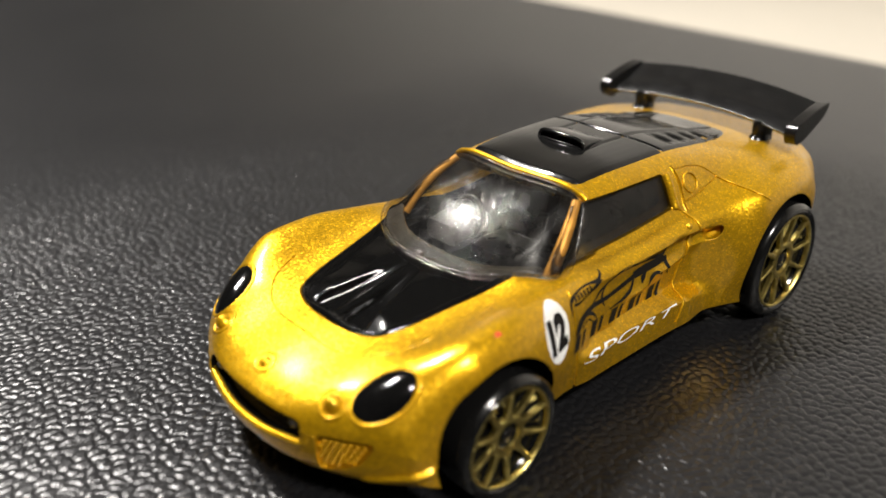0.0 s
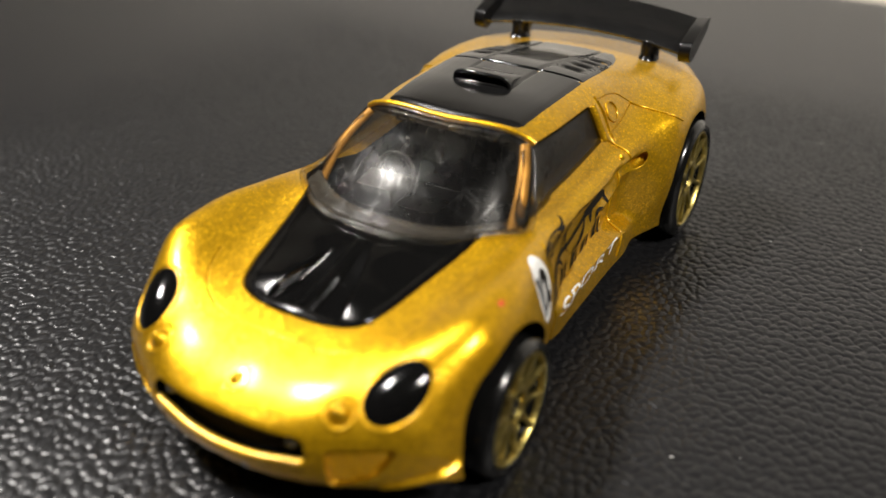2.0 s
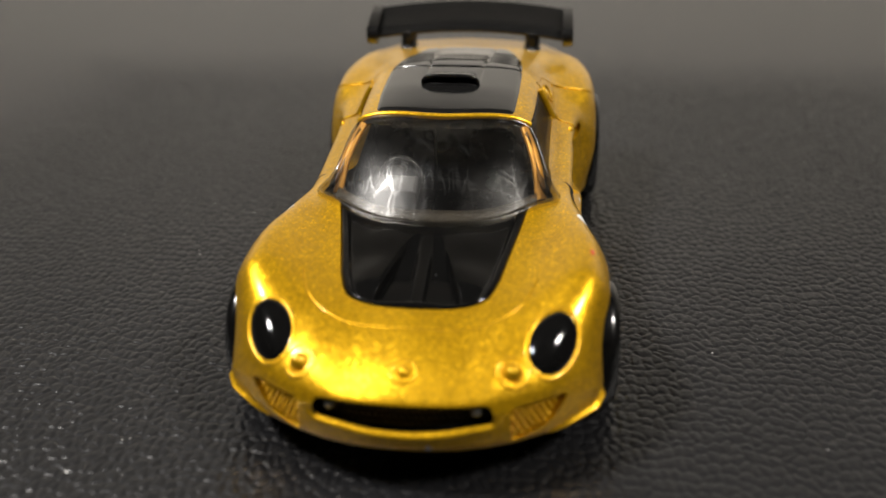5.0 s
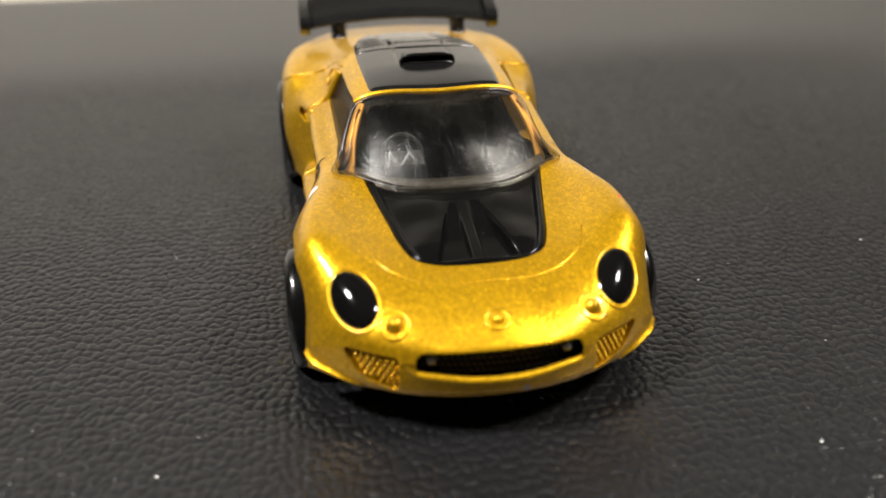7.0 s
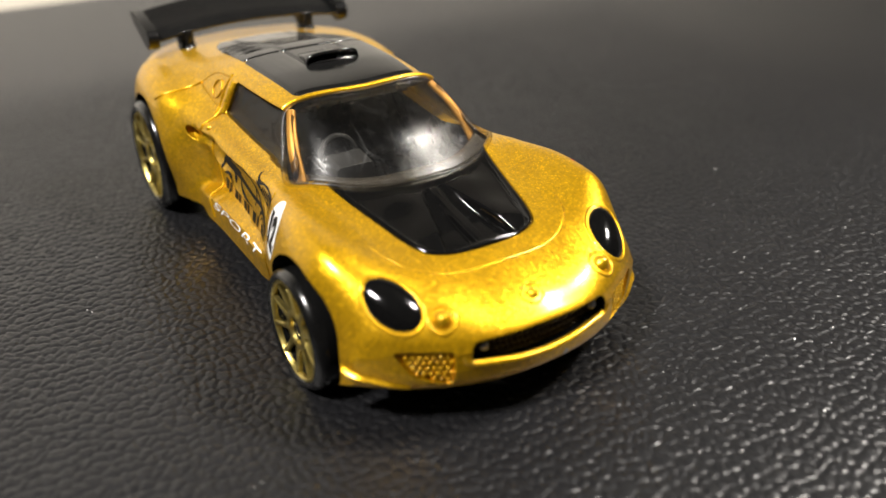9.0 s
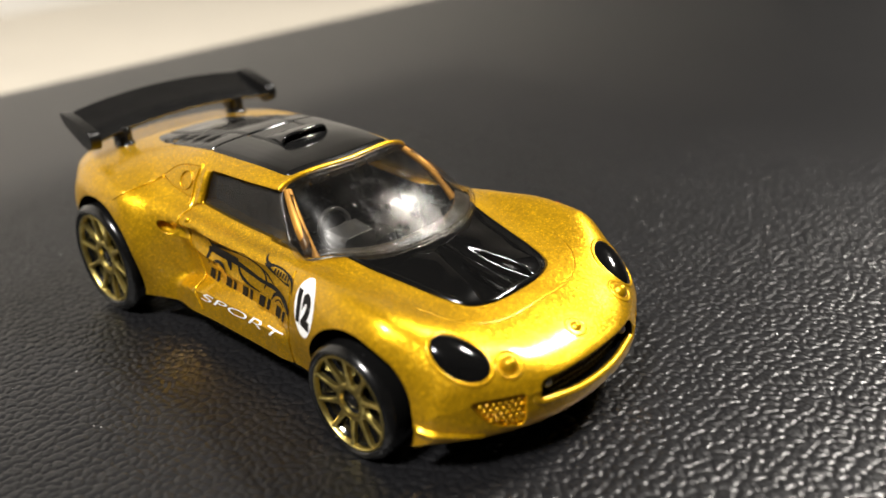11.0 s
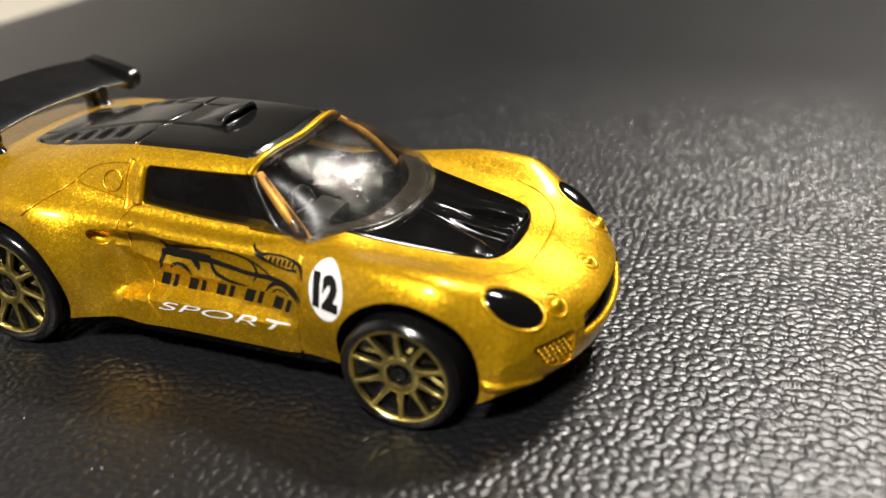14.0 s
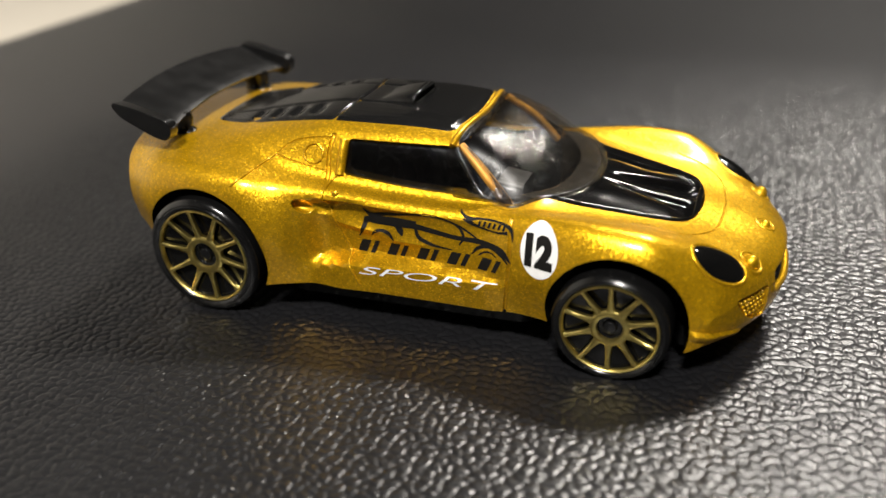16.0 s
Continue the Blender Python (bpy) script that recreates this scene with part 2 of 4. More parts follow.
def part(name, bm, material, parent=None, label="", sharp=35):
    """Links a bmesh, in millimetres, as one mesh object."""
    bmesh.ops.recalc_face_normals(bm, faces=bm.faces)
    me = bpy.data.meshes.new(name)
    bm.to_mesh(me)
    bm.free()
    me.transform(Matrix.Scale(MM, 4))
    return finish(name, me, material, parent, label, sharp)


def curve(*pairs):
    """A smooth curve through pairs of (x, value), without overshoot."""
    xs, vs = np.array(pairs, float).T
    h, d = np.diff(xs), np.diff(vs) / np.diff(xs)
    m = np.zeros(len(xs))
    m[0], m[-1] = d[0], d[-1]
    for i in range(1, len(xs) - 1):
        if d[i - 1] * d[i] > 0:
            w1, w2 = 2 * h[i] + h[i - 1], h[i] + 2 * h[i - 1]
            m[i] = (w1 + w2) / (w1 / d[i - 1] + w2 / d[i])

    def at(x):
        x = min(max(x, xs[0]), xs[-1])
        i = min(max(int(np.searchsorted(xs, x)) - 1, 0), len(h) - 1)
        s = (x - xs[i]) / h[i]
        return float(vs[i] * (1 + 2 * s) * (1 - s) ** 2 + h[i] * m[i] * s * (1 - s) ** 2 + vs[i + 1] * s * s * (3 - 2 * s) + h[i] * m[i + 1] * s * s * (s - 1))

    return at


def smooth(a, b, x):
    s = min(max((x - a) / (b - a), 0.0), 1.0)
    return s * s * (3 - 2 * s)


def spline(points, per):
    """A rounded line through points in the plane."""
    pts = [Vector(p) for p in points]
    ext = [2 * pts[0] - pts[1], *pts, 2 * pts[-1] - pts[-2]]
    out = []
    for i in range(1, len(ext) - 2):
        p0, p1, p2, p3 = ext[i - 1 : i + 3]
        t0, t1, t2, t3 = 0, 0, 0, 0
        t1 = t0 + max((p1 - p0).length, 1e-6) ** 0.5
        t2 = t1 + max((p2 - p1).length, 1e-6) ** 0.5
        t3 = t2 + max((p3 - p2).length, 1e-6) ** 0.5
        for k in range(per):
            t = t1 + (t2 - t1) * k / per
            a1 = p0.lerp(p1, (t - t0) / (t1 - t0))
            a2 = p1.lerp(p2, (t - t1) / (t2 - t1))
            a3 = p2.lerp(p3, (t - t2) / (t3 - t2))
            b1 = a1.lerp(a2, (t - t0) / (t2 - t0))
            b2 = a2.lerp(a3, (t - t1) / (t3 - t1))
            out.append(b1.lerp(b2, (t - t1) / (t2 - t1)))
    out.append(pts[-1])
    return out


def grid(bm, rows, close=False):
    """Faces over rows of points; close joins each row's ends."""
    vs = [[bm.verts.new(p) for p in row] for row in rows]
    for a, b in zip(vs, vs[1:]):
        n = len(a)
        for i in range(n if close else n - 1):
            j = (i + 1) % n
            bm.faces.new((a[i], a[j], b[j], b[i]))
    return vs


def lathe(bm, profile, n=48, at=(0, 0, 0)):
    """Turns (radius, y) about the y axis."""
    rows = [[(at[0] + r * math.cos(2 * math.pi * k / n), at[1] + y, at[2] + r * math.sin(2 * math.pi * k / n)) for k in range(n)] for r, y in profile]
    return grid(bm, rows, True)


def prism(bm, outline, low, high):
    """A solid between two copies of an outline: low and high map (a, b) to points."""
    a, b = [bm.verts.new(low(*p)) for p in outline], [bm.verts.new(high(*p)) for p in outline]
    n = len(a)
    for i in range(n):
        bm.faces.new((a[i], a[(i + 1) % n], b[(i + 1) % n], b[i]))
    bm.faces.new(a[::-1])
    bm.faces.new(b)


def rounded(points, radius, steps=6):
    """An outline with its corners rounded."""
    out, n = [], len(points)
    for i in range(n):
        p, a, b = (Vector(points[k % n]) for k in (i, i - 1, i + 1))
        r = radius[i] if isinstance(radius, (list, tuple)) else radius
        d1, d2 = (a - p).normalized(), (b - p).normalized()
        cut = min(r, (a - p).length * 0.49, (b - p).length * 0.49)
        s, e = p + d1 * cut, p + d2 * cut
        for k in range(steps + 1):
            t = k / steps
            out.append((s * (1 - t) + p * t) * (1 - t) + (p * (1 - t) + e * t) * t)
    return [tuple(p) for p in out]


def tube(bm, path, r, n=8):
    """A closed tube along a path of points."""
    pts = [Vector(p) for p in path]
    rows = []
    side = None
    for i, p in enumerate(pts):
        d = (pts[min(i + 1, len(pts) - 1)] - pts[max(i - 1, 0)]).normalized()
        if side is None:
            side = d.orthogonal().normalized()
        side = (side - d * side.dot(d)).normalized()
        up = d.cross(side)
        rows.append([p + (side * math.cos(2 * math.pi * k / n) + up * math.sin(2 * math.pi * k / n)) * r for k in range(n)])
    vs = grid(bm, rows, True)
    bm.faces.new(vs[0][::-1])
    bm.faces.new(vs[-1])


def carve(ob, bm, material=None, op="DIFFERENCE", solver="MANIFOLD"):
    """Takes a solid, in millimetres, out of ob for good; the cut faces wear the given material."""
    bmesh.ops.recalc_face_normals(bm, faces=bm.faces)
    me = bpy.data.meshes.new("cut")
    bm.to_mesh(me)
    bm.free()
    me.materials.append(material or ob.data.materials[0])
    for p in me.polygons:
        p.use_smooth = True
    tool = new("cut", me)
    mod = ob.modifiers.new("cut", "BOOLEAN")
    mod.operation, mod.solver, mod.object, mod.material_mode = op, solver, tool, "TRANSFER"
    dg = bpy.context.evaluated_depsgraph_get()
    made = bpy.data.meshes.new_from_object(ob.evaluated_get(dg), depsgraph=dg)
    ob.modifiers.clear()
    old = ob.data
    ob.data = made
    bpy.data.meshes.remove(old)
    bpy.data.objects.remove(tool)
    bpy.data.meshes.remove(me)
    made.set_sharp_from_angle(angle=radians(32))


# ---- the setting: a leather seat, and the room round it ----
def cells(x, y, cell):
    """Uneven cells about one size: how far each point lies inside its cell, 0 on the crease, and a lean of its own for each."""
    wx = x + 0.15 * np.sin(y * 1.31 + 1.7 * np.sin(x * 0.61)) + 0.07 * np.sin(y * 2.9 + x * 1.7)
    wy = y + 0.15 * np.sin(x * 1.17 + 1.9 * np.sin(y * 0.53)) + 0.07 * np.sin(x * 3.1 - y * 1.3)
    u, v = wx / (cell * 1.12), wy / (cell * 0.94)
    iu, iv = np.floor(u).astype(np.int64), np.floor(v).astype(np.int64)

    def chance(a, b, k):
        h = (a * 374761393 + b * 668265263 + k * 2147483647) & 0xFFFFFFFF
        h = ((h ^ (h >> 13)) * 1274126177) & 0xFFFFFFFF
        return ((h ^ (h >> 16)) & 0xFFFFFF) / 16777216.0

    f1, f2 = np.full(u.shape, 9.0), np.full(u.shape, 9.0)
    lean = np.zeros(u.shape)
    for da in (-1, 0, 1):
        for db in (-1, 0, 1):
            a, b = iu + da, iv + db
            dx, dy = u - a - 0.1 - 0.8 * chance(a, b, 1), v - b - 0.1 - 0.8 * chance(a, b, 2)
            d = np.sqrt(dx * dx + dy * dy)
            near = d < f1
            f2 = np.where(near, f1, np.minimum(f2, d))
            lean = np.where(near, (chance(a, b, 3) - 0.5) * dx + (chance(a, b, 4) - 0.5) * dy + 0.3 * chance(a, b, 5), lean)
            f1 = np.where(near, d, f1)
    return f2 - f1, lean


def pebbles(x, y):
    """Height of the leather's grain, in millimetres: flat plates of uneven size between narrow creases, finely wrinkled."""
    inside, lean = cells(x, y, 1.04)
    t = np.minimum(inside / 0.34, 1.0)
    small, tilt = cells(x + 0.3 * lean, y - 0.2 * lean, 0.45)
    return 0.135 * (1 - (1 - t) ** 2) + 0.05 * lean + 0.034 * np.minimum(small / 0.4, 1.0) * t + 0.024 * tilt * t


def leather_sheet():
    """The top of a padded leather seat, one sheet, finely grained round the car; its back edge rolls over and down."""

    def steps(lo, hi, fine, low_end, high_end):
        def run(start, sign, end):
            out, d = [start], fine
            while out[-1] * sign < end * sign:
                d = min(d * 1.2, 40)
                out.append(out[-1] + sign * d if (out[-1] + sign * d) * sign < end * sign else end)
            return out[1:]

        mid = list(np.arange(lo, hi, fine))
        return np.array(run(mid[0], -1, low_end)[::-1] + mid + run(mid[-1], 1, high_end))

    xs, ys = steps(-66, 104, 0.18, -116, 420), steps(-92, 122, 0.18, -420, 420)
    gx, gy = np.meshgrid(xs, ys, indexing="ij")
    near = np.clip((1 - np.maximum(np.abs(gx - 19) / 84, np.abs(gy - 15) / 106)) / 0.3, 0, 1) * np.clip((121 - gy) / 70, 0, 1) ** 0.7
    gz = np.where(near > 0, (pebbles(gx, gy) - 0.155) * near, 0.0)
    # the edges roll over and run down to the floor
    turn = [(16 * math.sin(t), -16 * (1 - math.cos(t))) for t in [k * math.pi / 20 for k in range(1, 11)]] + [(16, -60), (16, -158)]
    out, drop = np.array([t[0] for t in turn]), np.array([t[1] for t in turn])
    px = np.concatenate([xs[0] - out[::-1], xs, xs[-1] + out])
    py = np.concatenate([ys[0] - out[::-1], ys, ys[-1] + out])
    zx = np.concatenate([drop[::-1], 0 * xs, drop])
    zy = np.concatenate([drop[::-1], 0 * ys, drop])
    pz = np.maximum(zx[:, None] + zy[None, :], -158)
    k = len(turn)
    pz[k:-k, k:-k] += gz
    px, py = np.meshgrid(px, py, indexing="ij")
    # the back edge bows a little along its length
    px = px + np.clip((-px - 60) / 50, 0, 1) * 0.0000085 * (py - 60) ** 2
    n, m = px.shape
    me = bpy.data.meshes.new("leather_seat")
    me.vertices.add(n * m)
    me.vertices.foreach_set("co", (np.stack([px, py, pz], -1) * MM).astype(np.float32).ravel())
    i = np.arange(n * m).reshape(n, m)
    quads = np.stack([i[:-1, :-1], i[1:, :-1], i[1:, 1:], i[:-1, 1:]], -1).reshape(-1, 4)
    me.loops.add(quads.size)
    me.loops.foreach_set("vertex_index", quads.ravel().astype(np.int32))
    me.polygons.add(len(quads))
    me.polygons.foreach_set("loop_start", np.arange(0, quads.size, 4, dtype=np.int32))
    me.update(calc_edges=True)
    me.polygons.foreach_set("use_smooth", np.ones(len(quads), dtype=bool))
    me.materials.append(LEATHER)
    me.validate()
    return new("leather_seat", me)


seat = tagged(leather_sheet(), "low black pebbled leather seat with rolled edges", "seat", kind="structure")


def box(name, lo, hi, material):
    bm = bmesh.new()
    bmesh.ops.create_cube(bm, size=1)
    for v in bm.verts:
        v.co = [(lo[i] + hi[i]) / 2 + v.co[i] * (hi[i] - lo[i]) for i in range(3)]
    return part(name, bm, material)


ROOM, LOW, HIGH = 3200, -160, 2100
# the back wall is assumed; paler and nearer to brighten the leather's reflections
tagged(box("wall_back", (-1380, -ROOM, LOW), (-1300, ROOM, HIGH), WALL), "cream painted wall far behind the seat", "wall", kind="structure")
tagged(box("wall_front", (ROOM, -ROOM, LOW), (ROOM + 80, ROOM, HIGH), DRAB), "unseen dark taupe wall, added to keep reflections dim", "wall", kind="structure")
tagged(box("wall_left", (-1300, ROOM, LOW), (ROOM, ROOM + 80, HIGH), DRAB), "unseen dark taupe wall, added to keep reflections dim", "wall", kind="structure")
tagged(box("wall_right", (-1300, -ROOM - 80, LOW), (ROOM, -ROOM, HIGH), DRAB), "unseen dark taupe wall, added to keep reflections dim", "wall", kind="structure")
tagged(box("floor", (-1380, -ROOM - 80, LOW - 50), (ROOM + 80, ROOM + 80, LOW), FLOOR), "plain cream floor round the seat", "floor", kind="structure")
tagged(box("ceiling", (-1380, -ROOM - 80, HIGH), (ROOM + 80, ROOM + 80, HIGH + 50), CEILING), "unseen near-black ceiling, keeps reflections dark", "ceiling", kind="structure")

# ---- the toy car: x ahead, y to its left, millimetres ----
car = tagged(new("toy_car"), "gold die-cast toy sports car with black bonnet, roof and wing", "toy car")

side_y = curve((-12, 13.2), (-9, 14.8), (-4, 15.6), (0, 15.95), (4, 15.95), (6.5, 15.75), (8.4, 15.1), (9.9, 13.9), (11.4, 13.35), (15, 13.2), (21, 13.1), (28, 13.5), (33, 14.4), (38, 15.6), (42, 16.0), (47, 16.0), (51, 15.7), (56.1, 14.4))
side_z = curve((-12, 11.5), (-5, 11.5), (2, 11), (9, 9.0), (20, 7.6), (30, 8.2), (36, 9.0), (42, 9.5), (50, 7.0), (56.1, 6.5))
low_y = curve((-12, 12.2), (-5, 14.9), (0, 15.6), (6, 15.0), (12, 13.5), (20, 13.2), (28, 13.2), (34, 13.9), (42, 15.2), (50, 15.4), (54.5, 14.9), (56.1, 14.0))
low_z = curve((-12, 8.0), (-9, 5.8), (-5, 4.0), (4, 3.2), (8, 3.6), (20, 3.9), (34, 3.9), (44, 3.0), (52, 3.0), (54.4, 3.25), (55.4, 3.8), (55.9, 4.6), (56.1, 5.6))
shoulder_y = curve((-12, 12.0), (-6, 14.1), (0, 14.9), (4, 14.85), (8, 13.7), (13, 12.9), (20, 12.6), (28, 12.4), (34, 12.8), (40, 13.7), (46, 13.8), (51, 13.6), (56.1, 13.0))
shoulder_z = curve((-12, 14.6), (-6, 15.2), (0, 15.1), (4, 14.7), (8, 13.8), (13, 13.4), (20, 13.0), (28, 12.7), (34, 13.4), (39, 13.7), (44, 13.4), (48, 12.5), (52, 10.9), (54.5, 9.3), (55.6, 8.2), (56.1, 7.1))
belt_y = curve((-12, 9.0), (-6, 10.2), (0, 10.9), (6, 11.2), (13, 11.0), (20, 10.7), (28, 10.5), (33, 10.4), (38, 9.4), (44, 8.4), (50, 8.0), (56.1, 8.0))
belt_z = curve((-12, 15.9), (-6, 16.5), (0, 16.4), (6, 15.6), (13, 14.5), (20, 13.8), (28, 13.5), (33, 13.5), (38, 12.9), (44, 12.1), (48, 11.6), (52, 10.6), (54.5, 9.4), (55.6, 8.3), (56.1, 7.2))
roof_y = curve((-12, 5.5), (-4, 7.2), (4, 8.0), (12, 8.3), (20, 8.1), (25, 7.9), (29, 7.9), (33, 7.2), (38, 5.4), (44, 4.4), (56.1, 4.2))
roof_z = curve((-12, 16.2), (-6, 16.8), (0, 17.3), (6, 18.1), (12, 18.6), (18, 18.6), (25, 18.2), (29, 16.6), (33, 14.6), (36, 13.5), (40, 12.7), (46, 11.6), (51, 10.5), (53.6, 9.6), (55, 8.8), (55.8, 8.1), (56.1, 7.25))
mid_z = curve((-12, 16.4), (-6, 17.0), (-2, 17.6), (6, 19.0), (12, 19.8), (18.5, 19.8), (22, 19.5), (25, 19.0), (28, 18.0), (31, 16.6), (34, 15.1), (37, 13.6), (40, 12.8), (46, 11.7), (51, 10.6), (53.6, 9.7), (55, 8.9), (55.8, 8.2), (56.1, 7.3))


channel_z = curve((8, 12.5), (12, 12.75), (15, 12.8), (18, 12.5), (24, 12.2), (33, 12.0))
ridge_z = curve((8, 11.4), (10, 11.3), (13, 10.8), (16.6, 10.1), (20, 9.55), (24, 9.25), (33, 9.0))
sill_z = curve((8, 5.6), (11, 6.3), (16, 7.2), (20, 7.4), (33, 7.2))


def skin(x, per=10):
    """Half a cross-section of the shell, from sill to centre line."""
    pts = [(low_y(x), low_z(x)), (side_y(x), side_z(x)), (shoulder_y(x), shoulder_z(x)), (belt_y(x), belt_z(x)), (roof_y(x), roof_z(x)), (0.0, mid_z(x))]
    pts.append((-roof_y(x), roof_z(x)))
    out = []
    for p in spline(pts, per)[: 5 * per + 1]:
        y, z = p[0], p[1]
        if y > 10.8 and 8 < x < 33:
            # under the round shoulder a channel runs back to the intake, with a ridge below it; the sill stands proud again
            inside = smooth(9.8, 12.4, x) * (1 - smooth(27, 32.5, x))
            deep = 1.25 - 0.85 * smooth(12, 27, x)
            under = smooth(channel_z(x) + 0.3, channel_z(x) - 0.45, z)
            sill = smooth(sill_z(x) + 0.25, sill_z(x) - 0.55, z)
            y -= inside * (deep * under * (1 - sill) - 0.5 * math.exp(-(((z - ridge_z(x)) / 0.42) ** 2)) * (1 - smooth(19, 27, x)))
            y += 0.75 * sill * smooth(10, 15, x) * (1 - smooth(29, 33, x))
        out.append((y, z))
    return out


def swept(x, y):
    """The ends of the shell are bowed in plan."""
    k = abs(y) / 15
    return x - 6.6 * k**2.3 * smooth(42, 56.1, x) + 2.2 * k**2.6 * smooth(-4, -12, x)


def shell_mesh():
    bm = bmesh.new()
    across = 14
    rows = []
    stations = [-12 + 64 * i / 132 for i in range(132)] + [52 + 4.1 * math.sin(0.5 * math.pi * i / 26) for i in range(27)]
    for x in stations:
        half = skin(x)
        right = [(swept(x, y), -y, z) for y, z in half]
        left = [(swept(x, y), y, z) for y, z in half[-2::-1]]
        y0, z0 = half[0]
        under = [(swept(x, y0 * (1 - 2 * k / across)), y0 * (1 - 2 * k / across), z0) for k in range(1, across)]
        rows.append(right + left + under)
    grid(bm, rows, True)
    for x in (-12, 56.1):
        cap = []
        for y0, z0 in skin(x):
            cap.append([(swept(x, y0 * (1 - 2 * k / across)), y0 * (1 - 2 * k / across), z0) for k in range(across + 1)])
        grid(bm, cap)
    bmesh.ops.remove_doubles(bm, verts=bm.verts, dist=0.0008)
    bmesh.ops.recalc_face_normals(bm, faces=bm.faces)
    return bm


shell = shell_mesh()
TREE = BVHTree.FromBMesh(shell)


def top(x, y):
    hit = TREE.ray_cast(Vector((x, y, 60)), Vector((0, 0, -1)))
    return hit[0] if hit[0] else Vector((x, y, 0))


def flank(x, z, s):
    """The point of the shell's side at x and z; s is 1 on the left, -1 on the right."""
    hit = TREE.ray_cast(Vector((x, s * 60, z)), Vector((0, -s, 0)))
    return (hit[0], hit[1]) if hit[0] else (Vector((x, s * 13, z)), Vector((0, s, 0)))


# cut in millimetres as metres; scaled down once the openings are made
shell_data = bpy.data.meshes.new("body")
shell.to_mesh(shell_data)
shell.free()
body = finish("body", shell_data, GOLD, car, "gold metal-flake painted die-cast shell")


def cabin_solid():
    bm = bmesh.new()
    rows = []
    for i in range(30):
        x = 8 + 27 * i / 29
        zt = min(mid_z(x), 19.9) - 0.9
        h = []
        for k in range(13):
            a = math.pi * k / 12
            w = (belt_y(x) - 0.9) if zt > 14 else belt_y(x) - 1.4
            y = w * math.cos(a)
            roof_here = zt - (mid_z(x) - roof_z(x)) * min(1, abs(y) / roof_y(x)) ** 2
            z = 6 + (roof_here - 6) * min(1.0, math.sin(a) * 1.9) if k not in (0, 12) else 6
            lim = roof_y(x) - 0.9 + (belt_y(x) - roof_y(x)) * min(1, max(0, (roof_z(x) - z) / max(0.5, roof_z(x) - belt_z(x))))
            y = max(-lim, min(lim, y))
            h.append((x, y, z))
        rows.append(h)
    vs = grid(bm, rows)
    bm.faces.new(vs[0])
    bm.faces.new(vs[-1])
    bm.faces.new([r[0] for r in vs] + [r[-1] for r in vs][::-1])
    return bm


carve(body, cabin_solid(), SEAT_BLACK)

# side windows, one prism through the cabin
window_line = rounded([(14.1, 18.0), (13.9, 14.85), (20, 14.1), (28.6, 13.75), (31.0, 13.75), (26.6, 17.95)], [0.4, 0.5, 3, 1.0, 0.2, 0.3])
for s in (-1, 1):
    bm = bmesh.new()
    prism(bm, window_line, lambda x, z: (x, s * 5, z), lambda x, z: (x, s * 16, z))
    carve(body, bm)


def screen_outline():
    """The windscreen's outline seen from above, with rounded corners."""
    steps = [-1 + k / 40 for k in range(81)]
    line = [Vector((25.75 - 0.75 * s * s, 8.35 * s)) for s in steps]
    line += [line[-1].lerp(Vector((31.4, 11.2)), k / 30) + Vector((0, 0.35 * math.sin(math.pi * k / 30))) for k in range(1, 30)]
    line += [Vector((37.5 - 6.1 * abs(s) ** 2.5, -11.2 * s)) for s in steps]
    line += [Vector((31.4, -11.2)).lerp(line[0], k / 30) - Vector((0, 0.35 * math.sin(math.pi * k / 30))) for k in range(1, 30)]
    size = [(line[(i + 1) % len(line)] - p).length for i, p in enumerate(line)]
    run, out, i, left = sum(size) / 140, [], 0, 0.0
    for k in range(140):
        while left > size[i]:
            left -= size[i]
            i += 1
        out.append(line[i].lerp(line[(i + 1) % len(line)], left / max(size[i], 1e-6)))
        left += run
    for _ in range(3):
        out = [(out[k - 1] + out[k] * 1.0 + out[(k + 1) % 140]) / 3 for k in range(140)]
    return out


SCREEN = screen_outline()
SCREEN_MID = Vector((30.6, 0.0))
bm = bmesh.new()
ring = []
for p in SCREEN:
    inward = (SCREEN_MID - p).normalized()
    ring.append(p + Vector((inward.x * 0.3 * smooth(27, 31, p.x), inward.y * 0.3)))
prism(bm, ring, lambda x, y: (x, y, 11.5), lambda x, y: (x, y, 25))
carve(body, bm, SEAT_BLACK)

# the corners between windscreen and side windows are open: the clear plastic laps round them
for s in (-1, 1):
    corner = [(26.1, s * 7.2), (30.9, s * 9.6), (31.2, s * 12.6), (29.0, s * 12.6), (26.6, s * 12.6)]
    bm = bmesh.new()
    prism(bm, corner, lambda x, y: (x, y, 13.75), lambda x, y: (x, y, 17.9 - 0.15 * max(0, abs(y) - 8)))
    carve(body, bm)

# wheel arches
FRONT, REAR = (41.7, 5.1, 5.4), (-0.4, 6.35, 6.4)
for wx, wz, wr in ((42.0, 5.3, 6.5), (-0.4, 6.55, 7.15)):
    for s in (-1, 1):
        bm = bmesh.new()
        vs = lathe(bm, [(wr, s * 8.8), (wr, s * 20)], 56, (wx, 0, wz))
        bm.faces.new(vs[0])
        bm.faces.new(vs[1])
        carve(body, bm, SATIN_BLACK)

# mouth, mesh pockets and bonnet opening
MOUTH = rounded([(-6.95, 8.05), (-7.0, 6.2), (0, 5.5), (7.0, 6.2), (6.95, 8.05), (0, 8.3)], [0.95, 0.95, 6, 0.95, 0.95, 6])
bm = bmesh.new()
prism(bm, MOUTH, lambda y, z: (49, y * 0.9, z), lambda y, z: (60, y, z))
carve(body, bm, SATIN_BLACK)

